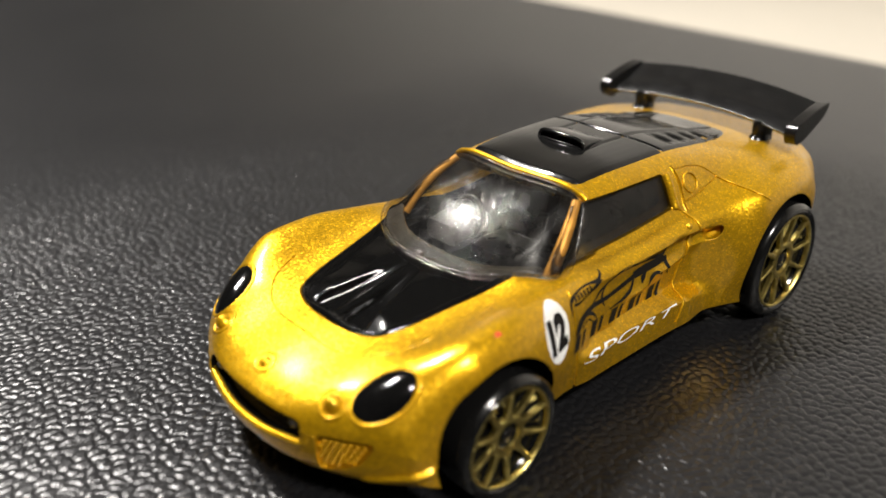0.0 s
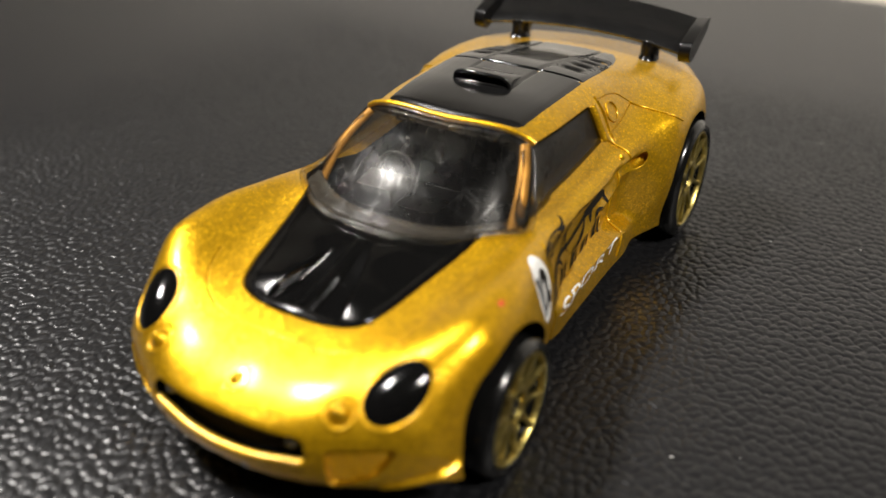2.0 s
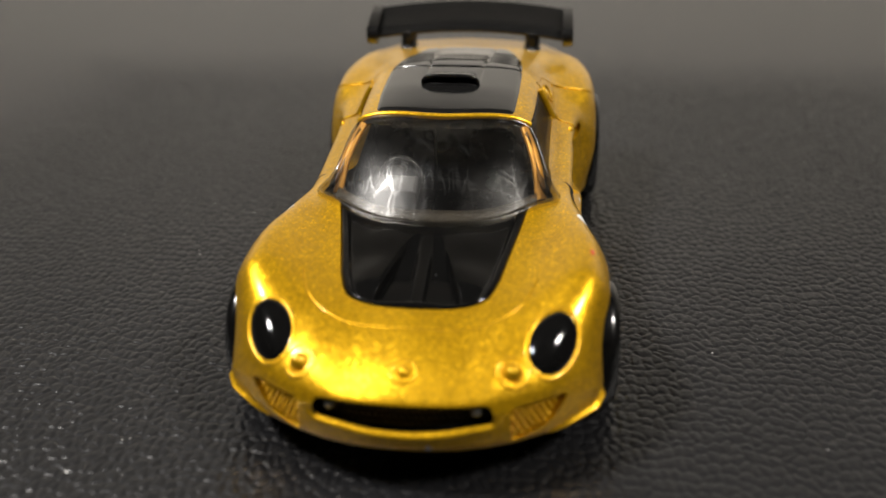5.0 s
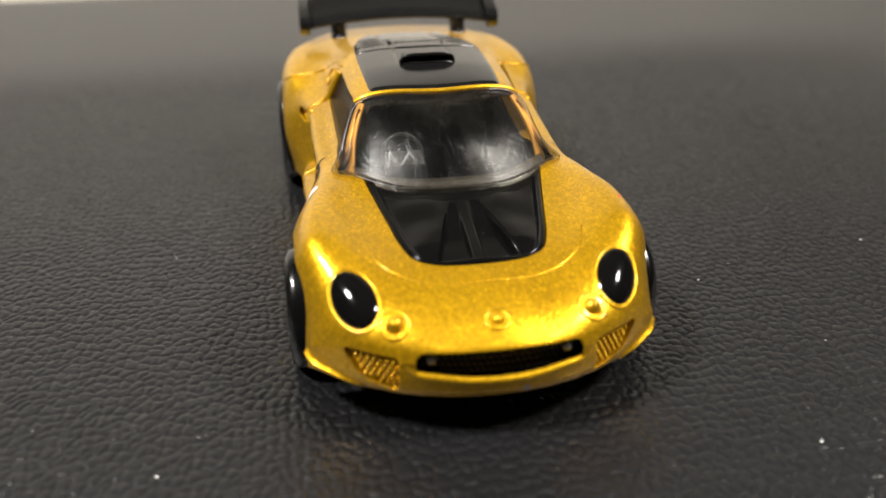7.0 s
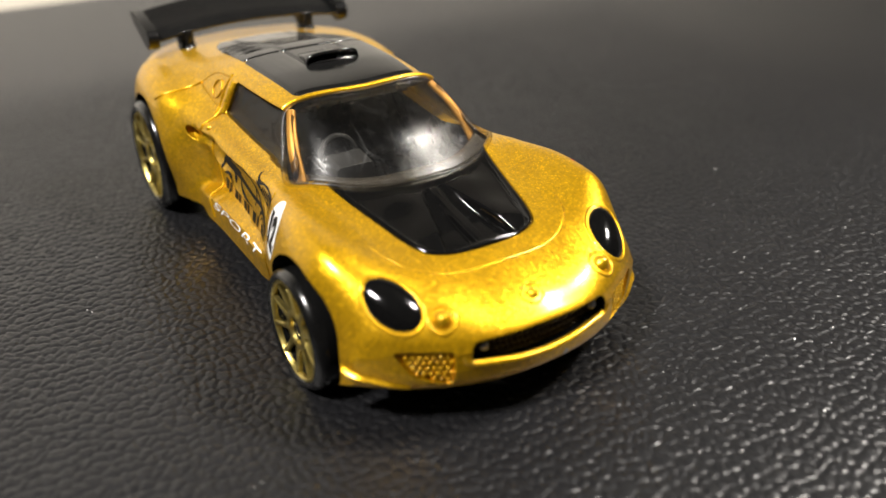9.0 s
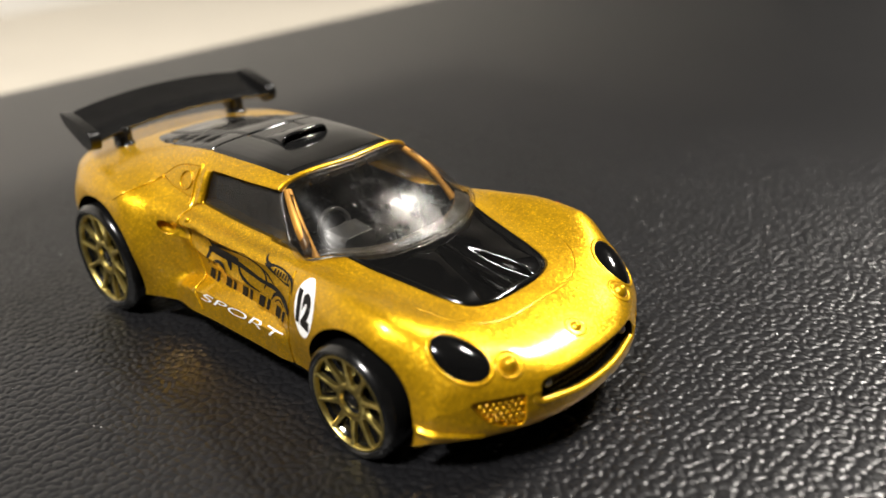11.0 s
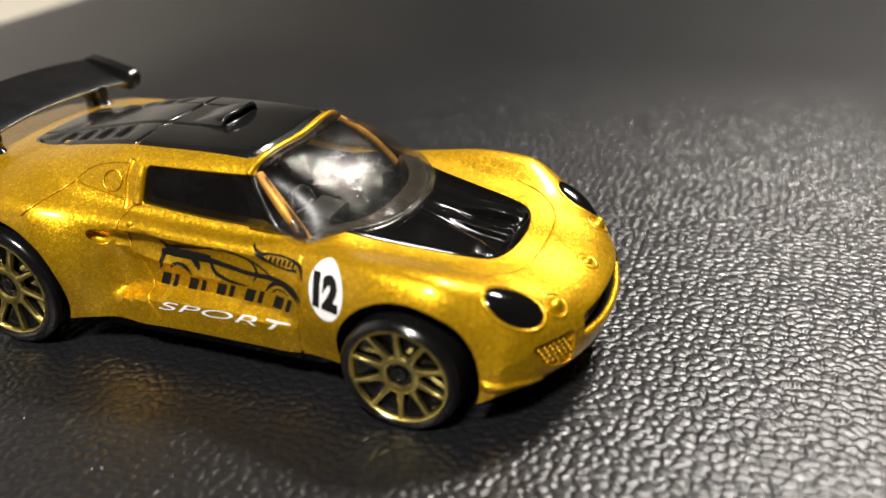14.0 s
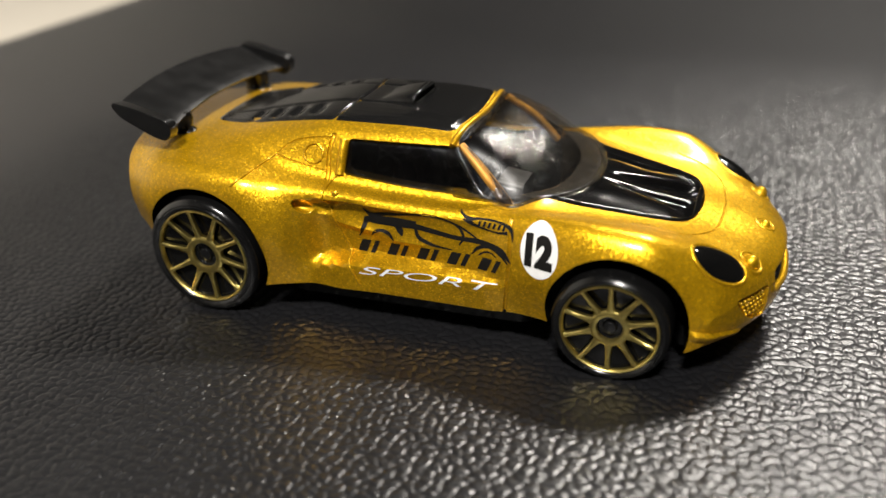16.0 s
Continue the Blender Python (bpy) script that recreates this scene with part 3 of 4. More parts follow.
HOOD = [(33.5, -9.5), (36, -8.9), (41, -7.8), (44.4, -7.0), (46.3, -6.1), (47.2, -4.2), (47.7, 0), (47.2, 4.2), (46.3, 6.1), (44.4, 7.0), (41, 7.8), (36, 8.9), (33.5, 9.5)]
hood_line = [(p[0], p[1] * 0.91) for p in spline(HOOD, 5)]
bm = bmesh.new()
prism(bm, hood_line, lambda x, y: (x, y, 9.3), lambda x, y: (x, y, 25))
carve(body, bm)


bm = bmesh.new()
prism(bm, [(-1.5, -4.6), (4, -5.9), (11.8, -6.5), (11.8, 6.5), (4, 5.9), (-1.5, 4.6)], lambda x, y: (x, y, 15.8), lambda x, y: (x, y, 25))
carve(body, bm, SATIN_BLACK)


def flank_nose(s, y, z):
    hit = TREE.ray_cast(Vector((80, s * y, z)), Vector((-1, 0, 0)))
    return hit[0]


def around(s, angle, z):
    """The point and normal of the front corner met from outside, at an angle from straight ahead."""
    d = Vector((math.cos(radians(angle)), s * math.sin(radians(angle)), 0))
    hit = TREE.ray_cast(Vector((45, s * 6.0, z)) + d * 40, -d)
    return hit[0], hit[1] if hit[1].dot(d) > 0 else -hit[1]


def pocket_frame(s):
    hit = TREE.ray_cast(Vector((80, s * 9.7, 6.2)), Vector((-1, 0, 0)))
    c, n = hit[0], hit[1] if hit[1].x > 0 else -hit[1]
    n = (n + Vector((0.45, 0, 0))).normalized()
    u = Vector((0, 0, 1)).cross(n) * s
    u.normalize()
    return c, u, (n.cross(u) * s).normalized(), n


def pocket(s):
    """A three-cornered recess, high at its outer end."""
    bm = bmesh.new()
    c, u, v, n = pocket_frame(s)
    line = rounded(POCKET, [0.6, 0.7, 1.5, 0.7], 6)

    def at(a, b, out):
        hit = TREE.ray_cast(c + u * a + v * b + n * 6, -n)
        return (hit[0] if hit[0] else c + u * a + v * b) + n * out

    prism(bm, line, lambda a, b: at(a * 0.92, b * 0.92, -0.55), lambda a, b: at(a * 1.12, b * 1.12, 1.2))
    return bm


POCKET = [(-2.1, 1.3), (2.9, 1.4), (1.2, -1.1), (-1.9, -2.0)]


for s in (-1, 1):
    carve(body, pocket(s))


def groove(points, s, r=0.17):
    """A panel line cut along the flank, given as (x, z) points."""
    path = []
    for p in spline(points, 8):
        q, n = flank(p[0], p[1], s)
        path.append(q)
    bm = bmesh.new()
    tube(bm, path, r)
    carve(body, bm)


# side intakes
for s in (-1, 1):
    bm = bmesh.new()
    q, n = flank(10.6, 12.2, s)
    m = Matrix.Translation(q) @ Matrix.Rotation(radians(14), 4, "Y") @ Matrix.Diagonal((1.75, 0.7, 0.7, 1))
    bmesh.ops.create_uvsphere(bm, u_segments=24, v_segments=14, radius=1, matrix=m)
    carve(body, bm)

bm = bmesh.new()
tube(bm, [top(x, y) for x, y in ((p[0], p[1]) for p in spline([(44.0, -9.6), (47.0, -8.4), (49.0, -5.8), (49.7, 0), (49.0, 5.8), (47.0, 8.4), (44.0, 9.6)], 8))], 0.075)
carve(body, bm)
for s in (-1, 1):
    groove([(31.8, 13.2), (31.9, 10), (31.7, 6.5), (31.3, 3.2)], s)
    groove([(12.35, 18.3), (12.15, 16.4), (12.4, 14.4)], s, 0.26)
    groove([(12.3, 18.0), (10.0, 17.8), (7.9, 17.3), (6.4, 16.2)], s, 0.10)
    groove([(6.4, 16.2), (8.6, 15.7), (11.2, 15.2), (12.6, 15.0)], s, 0.09)


body.data.transform(Matrix.Scale(MM, 4))
body.data.set_sharp_from_angle(angle=radians(32))


# ---- parts on the shell ----
def hood_insert():
    bm = bmesh.new()
    rows = []
    for i in range(111):
        t = i / 110
        x = 33.6 + 14.0 * t
        w = 8.6
        for (xa, ya), (xb, yb) in zip(hood_line[len(hood_line) // 2 :], hood_line[len(hood_line) // 2 + 1 :]):
            if xb <= x <= xa:
                w = ya + (yb - ya) * (xa - x) / max(1e-6, xa - xb)
        w -= 0.04
        row = []
        for k in range(133):
            v = -1 + k / 66
            y = v * w
            z = top(x, y)[2] - 0.10
            d = max(0.0, min((1 - abs(v)) * w, 47.62 - x))
            rim = smooth(0.35, 1.0, d)
            z += 0.32 * math.sin(math.pi * min(1.0, d / 0.9)) ** 0.8 - 0.22 * rim
            # two deep ducts beside a flat centre rib, each under the sharp edge of a domed wing
            edge = 0.95 + 0.27 * max(0.0, x - 37.5)
            duct = smooth(0.42, 0.75, abs(y)) * (1 - smooth(edge - 0.15, edge + 0.3, abs(y)))
            z -= 0.6 * duct * smooth(38.2, 44.0, x) * (1 - smooth(46.0, 46.8, x)) * rim
            wing = smooth(edge - 0.15, edge + 0.3, abs(y)) * (1 - smooth(edge + 0.7, edge + 4.2, abs(y)))
            z += 0.38 * smooth(37.5, 43.2, x) * (1 - smooth(44.3, 46.5, x)) * wing * rim
            z += 0.32 * math.exp(-(((abs(y) - 3.4) / 2.0) ** 2) - ((x - 38.6) / 2.2) ** 2) * rim
            z += 0.10 * (1 - smooth(0.38, 0.52, abs(y))) * rim * smooth(36.5, 39, x)
            # under the foot of the windscreen it drops away
            z -= 2.6 * smooth(0.35, 0.9, 37.5 - 6.1 * abs(y / 11.2) ** 2.5 - x)
            row.append((x, y, z))
        rows.append(row)
    grid(bm, rows)
    ob = part("bonnet_insert", bm, GLOSS_BLACK, car, "glossy black moulded bonnet insert with two ducts", 60)
    sol = ob.modifiers.new("thickness", "SOLIDIFY")
    sol.thickness, sol.offset = 0.0007, -1
    return ob


hood_insert()


def roof_half_width(x):
    return curve((-4.8, 3.9), (-3.6, 5.0), (0, 6.2), (4, 6.8), (12, 7.2), (18, 7.1), (24.6, 6.75))(x)


def roof_panel():
    bm = bmesh.new()
    rows = []
    for i in range(251):
        t = i / 250
        row = []
        for k in range(113):
            v = -1 + k / 56
            x0, x1 = -4.4 + 0.3 * v * v, 25.05 - 0.75 * v * v
            x = x0 + (x1 - x0) * t
            y = v * roof_half_width(x)
            z = top(x, y)[2] + 0.2
            z -= 0.22 * smooth(0.93, 1.0, abs(v)) + 0.22 * (smooth(0.975, 1.0, t) + 1 - smooth(0.0, 0.03, t))
            cross = 11.6 + 1.0 * (1 - v * v)
            z -= 0.3 * math.exp(-(((x - cross) / 0.13) ** 4))
            lane = 2.7 + 0.035 * (20 - x)
            if x < 19:
                z -= 0.16 * math.exp(-(((abs(y) - lane) / 0.15) ** 2))
            if x < cross:
                z += 0.06 * (1 - smooth(lane - 0.5, lane, abs(y))) * smooth(0, 2, x)
                for c in (1.6, 4.0, 6.4, 8.8):
                    u, q = (x - c) / 0.75, (abs(y) - 4.9) / 1.25
                    z -= 0.36 * math.exp(-(u * u * 1.4 + q**4))
            row.append((x, y, z))
        rows.append(row)
    grid(bm, rows)
    ob = part("roof_panel", bm, ROOF_BLACK, car, "glossy black roof and engine cover panel", 60)
    sol = ob.modifiers.new("thickness", "SOLIDIFY")
    sol.thickness, sol.offset = 0.0005, -1
    return ob


roof_panel()


def roof_scoop():
    bm = bmesh.new()
    rows = []
    for x, w, h in ((14.6, 2.2, 0.12), (15.4, 2.4, 0.42), (16.4, 2.55, 0.8), (17.4, 2.65, 1.1), (18.3, 2.8, 1.28), (18.8, 2.8, 1.25), (18.95, 2.55, 1.03), (18.3, 2.4, 0.9), (16.6, 2.2, 0.5)):
        row = []
        for k in range(25):
            a = math.pi * k / 24
            cy, cz = math.copysign(abs(math.cos(a)) ** 0.55, math.cos(a)), abs(math.sin(a)) ** 0.55
            y = w * cy
            row.append((x - 0.35 * cy * cy, y, top(min(x, 18.6), y)[2] + 0.05 + 0.85 * h * cz))
        rows.append(row)
    vs = grid(bm, rows)
    bm.faces.new(vs[-1])
    bm.faces.new(vs[0])
    ob = part("roof_scoop", bm, ROOF_BLACK, car, "black roof air scoop open to the front", 50)
    bm = bmesh.new()
    lip = [Vector(p) + Vector((0.12, 0, 0)) for p in rows[-4]]
    tube(bm, lip + [Vector((18.9, y, top(18.6, y)[2] + 0.2)) for y in (-1.6, 0, 1.6)] + lip[:1], 0.22, 8)
    part("scoop_lip", bm, ROOF_BLACK, ob, "", 70)
    for y in (-0.9, 0.9):
        bm = bmesh.new()
        bmesh.ops.create_uvsphere(bm, u_segments=14, v_segments=10, radius=0.42, matrix=Matrix.Translation((18.2, y, top(18.2, y)[2] + 0.35)))
        part("scoop_stud", bm, GLOSS_BLACK, ob, "", 70)
    return ob


roof_scoop()


def windscreen():
    bm = bmesh.new()
    rows = []
    for i in range(1, 21):
        r = i / 20
        row = []
        for p in SCREEN:
            x, y = SCREEN_MID.lerp(p, r)
            row.append((x, y, top(x, y)[2] - 0.05 + 0.27 * smooth(25.2, 27.5, x) + (0.8 - 0.15 * smooth(30, 26, x) + 0.6 * math.exp(-(((x - 33.0) / 3.0) ** 2) - (y / 9) ** 2)) * (1 - r**4)))
        rows.append(row)
    vs = grid(bm, rows, True)
    bm.faces.new(vs[0])
    ob = part("windscreen", bm, CLEAR, car, "clear scratched plastic windscreen", 60)
    sol = ob.modifiers.new("thickness", "SOLIDIFY")
    sol.thickness, sol.offset = 0.0004, -1
    ob.visible_shadow = False
    bm = bmesh.new()
    loop = [Vector(p) + Vector((0, 0, -0.04)) for p in rows[-1]]
    tube(bm, loop + loop[:1], 0.32, 10)
    rim = part("screen_rim", bm, EDGE_CLEAR, ob, "rounded clear plastic edge", 80)
    rim.visible_shadow = False
    return ob


windscreen()


def roof_edge():
    """The rolled front edge of the roof above the windscreen, and a thin pillar down from each of its ends."""
    bm = bmesh.new()
    line = [Vector((25.42 - 0.75 * v * v, 8.3 * v, 0)) for v in [-1 + k / 20 for k in range(41)]]
    tube(bm, [p + Vector((0, 0, top(p.x - 0.3, p.y * 0.985)[2] - 0.02)) for p in line], 0.34, 10)
    part("roof_edge", bm, GOLD, car, "rolled gold front edge of the roof", 80)
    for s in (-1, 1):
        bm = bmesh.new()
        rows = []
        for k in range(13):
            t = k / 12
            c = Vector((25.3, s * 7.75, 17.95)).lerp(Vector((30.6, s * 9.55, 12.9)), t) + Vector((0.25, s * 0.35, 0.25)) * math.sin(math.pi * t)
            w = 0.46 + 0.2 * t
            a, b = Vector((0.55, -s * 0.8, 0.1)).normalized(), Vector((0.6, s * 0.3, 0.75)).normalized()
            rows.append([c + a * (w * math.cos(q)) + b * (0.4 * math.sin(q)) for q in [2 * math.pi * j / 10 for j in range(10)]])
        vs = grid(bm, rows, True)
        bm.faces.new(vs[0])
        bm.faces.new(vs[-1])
        part("windscreen_pillar", bm, GOLD_DIMMED, car, "thin gold windscreen pillar under the clear plastic", 60)


roof_edge()


def side_glass(s):
    bm = bmesh.new()
    rows = []
    for i in range(21):
        t = i / 20
        row = []
        for k in range(13):
            u = k / 12
            x0, x1 = 13.5 + 0.3 * u, 31.2 - 4.9 * u
            x = x0 + (x1 - x0) * t
            zlow = 14.9 - 1.1 * smooth(13, 22, x)
            z = zlow - 0.2 + (18.0 - zlow) * u
            q, n = flank(x, z, s)
            row.append((x, q[1] - s * (0.28 - 0.28 * smooth(24, 28, x)), z))
        rows.append(row)
    grid(bm, rows)
    ob = part("side_window", bm, SMOKED, car, "smoked dark plastic side window", 60)
    sol = ob.modifiers.new("thickness", "SOLIDIFY")
    sol.thickness, sol.offset = 0.0003, 0
    return ob


def window_frame(s):
    """The raised gold edge behind the side window."""
    bm = bmesh.new()
    path = []
    for k in range(13):
        z = 14.75 + 3.15 * k / 12
        q, n = flank(13.5 + 0.1 * k / 12, z, s)
        path.append(q - n * 0.12)
    tube(bm, path, 0.5, 12)
    part("window_frame", bm, GOLD, car, "bright raised gold edge of the side window", 80)


for s in (-1, 1):
    side_glass(s)
    window_frame(s)


def cabin_parts():
    for y in (-4.2, 4.2):
        bm = bmesh.new()
        prism(bm, rounded([(-2.6, 0), (2.6, 0), (2.3, 7.5), (-2.3, 7.5)], [0.5, 0.5, 1.4, 1.4]), lambda a, b: (17.5 - b * 0.28, y + a, 7.0 + b), lambda a, b: (19.4 - b * 0.28, y + a, 7.0 + b))
        prism(bm, rounded([(-2.6, 0), (2.6, 0), (2.6, 6), (-2.6, 6)], 0.8), lambda a, b: (18.5 + b, y + a, 6.9), lambda a, b: (18.5 + b, y + a, 8.4))
        part("cabin_seat", bm, SEAT_BLACK, car, "dark moulded plastic cabin seat", 40)
    # a shelf along the foot of the windscreen, curved with it
    bm = bmesh.new()
    front = sorted((p.y, p.x) for p in SCREEN if p.x > 29.5)
    rows = []
    for k in range(41):
        y = -9.2 + 0.46 * k
        xf = float(np.interp(y, [p[0] for p in front], [p[1] for p in front])) - 0.35
        zf = top(xf, y)[2] + 0.06
        rows.append([(xf, y, 8.0), (xf, y, zf), (xf - 0.6, y, zf + 0.12), (xf - 1.8, y, zf + 0.25), (xf - 2.15, y, zf + 0.1), (xf - 2.3, y, zf - 0.5), (xf - 2.3, y, 8.0)])
    vs = grid(bm, rows)
    bm.faces.new(vs[0])
    bm.faces.new(vs[-1])
    part("dashboard", bm, DASH_GREY, car, "glossy grey-brown moulded dashboard", 40)
    bm = bmesh.new()
    prism(bm, rounded([(-2.0, -1.0), (2.0, -1.0), (2.0, 1.0), (-2.0, 1.0)], 0.6), lambda a, b: (28.4, -4.0 + a, 13.0 + b), lambda a, b: (31.0, -4.0 + a, 12.6 + b))
    part("dial_cluster", bm, DARK_CABIN, car, "glossy grey-brown instrument pod", 40)
    bm = bmesh.new()
    loop = [(27.2 - 0.45 * 1.9 * math.sin(a) * 0.5, -4.0 + 1.9 * math.cos(a), 13.2 + 1.9 * math.sin(a)) for a in [2 * math.pi * k / 24 for k in range(25)]]
    tube(bm, loop, 0.3, 6)
    tube(bm, [(27.2, -5.8, 13.2), (27.4, -4, 13.1), (27.2, -2.2, 13.2)], 0.3, 6)
    part("steering_wheel", bm, DARK_CABIN, car, "small grey steering wheel", 60)


cabin_parts()


def surface_disc(s, cx, cy, la, lb, turn, dome, name, material, label, sink=0.0, lift=0.03):
    """An oval dome lying on the nose; la and lb are its half-axes, turned in its plane."""
    c = top(cx, s * cy)
    hit = TREE.find_nearest(c)
    n = hit[1] if hit[1].z > 0 else -hit[1]
    along = Vector((1, 0, 0))
    along = (along - n * along.dot(n)).normalized()
    across = n.cross(along)
    ca, sa = math.cos(radians(turn) * s), math.sin(radians(turn) * s)
    e1, e2 = along * ca + across * sa, across * ca - along * sa
    bm = bmesh.new()
    rows = []
    for i in range(11):
        r = i / 10
        row = []
        for k in range(36):
            a = 2 * math.pi * k / 36
            p = c + e1 * (la * r * math.cos(a)) + e2 * (lb * r * math.sin(a))
            q = TREE.ray_cast(p + n * 4, -n)
            q = q[0] if q[0] else p
            row.append(q + n * (lift + dome * (1 - r * r) - (0.10 if i == 10 else 0)))
        if i == 0:
            tip = row[0]
            continue
        rows.append(row)
    vs = grid(bm, rows, True)
    t = bm.verts.new(tip)
    for k in range(36):
        bm.faces.new((t, vs[0][k], vs[0][(k + 1) % 36]))
    ob = part(name, bm, material, car, label, 60)
    edge = [Vector(p) for p in rows[-1]]
    return ob, edge, n


for s in (-1, 1):
    ob, edge, n = surface_disc(s, 50.2, 10.85, 2.8, 1.8, -14, 0.42, "headlight", GLOSS_BLACK, "glossy black oval headlight")
    bm = bmesh.new()
    cen = sum(edge, Vector()) / len(edge)
    loop = [cen + (p - cen) * 1.04 - n * 0.05 for p in edge]
    tube(bm, loop + loop[:1], 0.21, 10)
    part("headlight_rim", bm, GOLD, ob, "raised gold rim", 80)
    ob, edge, n = surface_disc(s, 52.8, 7.95, 0.8, 0.8, 0, 0.62, "fog_light", GOLD, "")
    bm = bmesh.new()
    cen = sum(edge, Vector()) / len(edge)
    loop = [cen + (p - cen) * 1.42 - n * 0.06 for p in edge]
    tube(bm, loop + loop[:1], 0.2, 8)
    part("fog_light_rim", bm, GOLD, ob, "", 80)
ob, edge, n = surface_disc(1, 53.6, 0.0, 0.55, 0.55, 0, 0.34, "nose_badge", GOLD, "small raised round badge, painted over")
bm = bmesh.new()
cen = sum(edge, Vector()) / len(edge)
loop = [cen + (p - cen) * 1.7 - n * 0.03 for p in edge]
tube(bm, loop + loop[:1], 0.17, 8)
part("badge_ring", bm, GOLD, ob, "", 80)


def nose_details():
    for s in (-1, 1):
        bm = bmesh.new()
        c, u, v, n = pocket_frame(s)
        for i in range(7):
            for k in range(10):
                a, b = -1.85 + 0.56 * k + (0.28 if i % 2 else 0), -1.8 + 0.5 * i
                if b < max(-2.0 + (a + 1.9) * 0.29, -1.1 + (a - 1.2) * 1.47) + 0.22 or b > 1.15 or a > 2.5:
                    continue
                hit = TREE.ray_cast(c + (u * a + v * b) * 0.95 + n * 6, -n)
                m = Matrix.Translation(hit[0] - n * (0.3 + 0.05 * (b + 1.2)))
                bmesh.ops.create_uvsphere(bm, u_segments=8, v_segments=6, radius=0.22, matrix=m)
        part("grille_mesh", bm, GOLD, car, "gold beaded mesh in a recessed side intake", 60)
        # a raised lip round each lower front corner, falling towards the middle
        bm = bmesh.new()
        rows = []
        for k in range(33):
            t = k / 32
            angle = 68.5 - 37 * t
            zt = 5.4 - 1.3 * t
            swell = 0.42 * min(1, t * 12) * (1 - t) ** 0.3
            row = []
            for d, out in ((0.5, -0.15), (0.22, 0.0), (0.0, 1.0), (-0.3, 0.9), (-0.7, 0.35), (-1.2, -0.12)):
                q, n = around(s, angle, max(3.3, zt + d * (1 - 0.3 * t)))
                row.append(q + n * (out * swell if out > 0 else out))
            rows.append(row)
        grid(bm, rows)
        part("splitter", bm, GOLD, car, "gold front corner lip", 60)
    # the rounded lip of the grille opening
    bm = bmesh.new()
    lip = [flank_nose(1, y * 1.015, (z - 6.9) * 1.06 + 6.9) + Vector((-0.2 - 0.45 * smooth(6.6, 7.6, z), 0, 0)) for y, z in MOUTH]
    tube(bm, lip + lip[:1], 0.36, 10)
    part("grille_lip", bm, GOLD, car, "rounded gold lip of the front grille", 80)
    bm = bmesh.new()
    for i in range(26):
        for k in range(4):
            y, z = -6.2 + 0.5 * i + (0.25 if k % 2 else 0), 5.9 + 0.6 * k
            bmesh.ops.create_uvsphere(bm, u_segments=6, v_segments=5, radius=0.25, matrix=Matrix.Translation((54.7 - 0.022 * y * y, y, z)))
    part("mouth_mesh", bm, DARK_CABIN, car, "dark mesh inside the front grille", 60)
    for s in (-1, 1):
        bm = bmesh.new()
        bmesh.ops.create_uvsphere(bm, u_segments=12, v_segments=8, radius=0.45, matrix=Matrix.Translation((54.6, s * 5.4, 7.3)))
        part("mouth_rivet", bm, STEEL, car, "small grey rivet end", 60)


nose_details()


def base_plate():
    bm = bmesh.new()
    line = rounded([(-8.5, -11.5), (6.5, -11.5), (8.5, -13.0), (33, -12.6), (35, -9), (46.5, -9), (47.5, -12.5), (51.5, -8.5), (53.4, 0), (51.5, 8.5), (47.5, 12.5), (46.5, 9), (35, 9), (33, 12.6), (8.5, 13.0), (6.5, 11.5), (-8.5, 11.5)], 1.0, 3)
    prism(bm, line, lambda x, y: (x, y * 0.97, 2.0), lambda x, y: (x, y, 4.4))
    part("base_plate", bm, SATIN_BLACK, car, "black plastic underbody", 30)


base_plate()


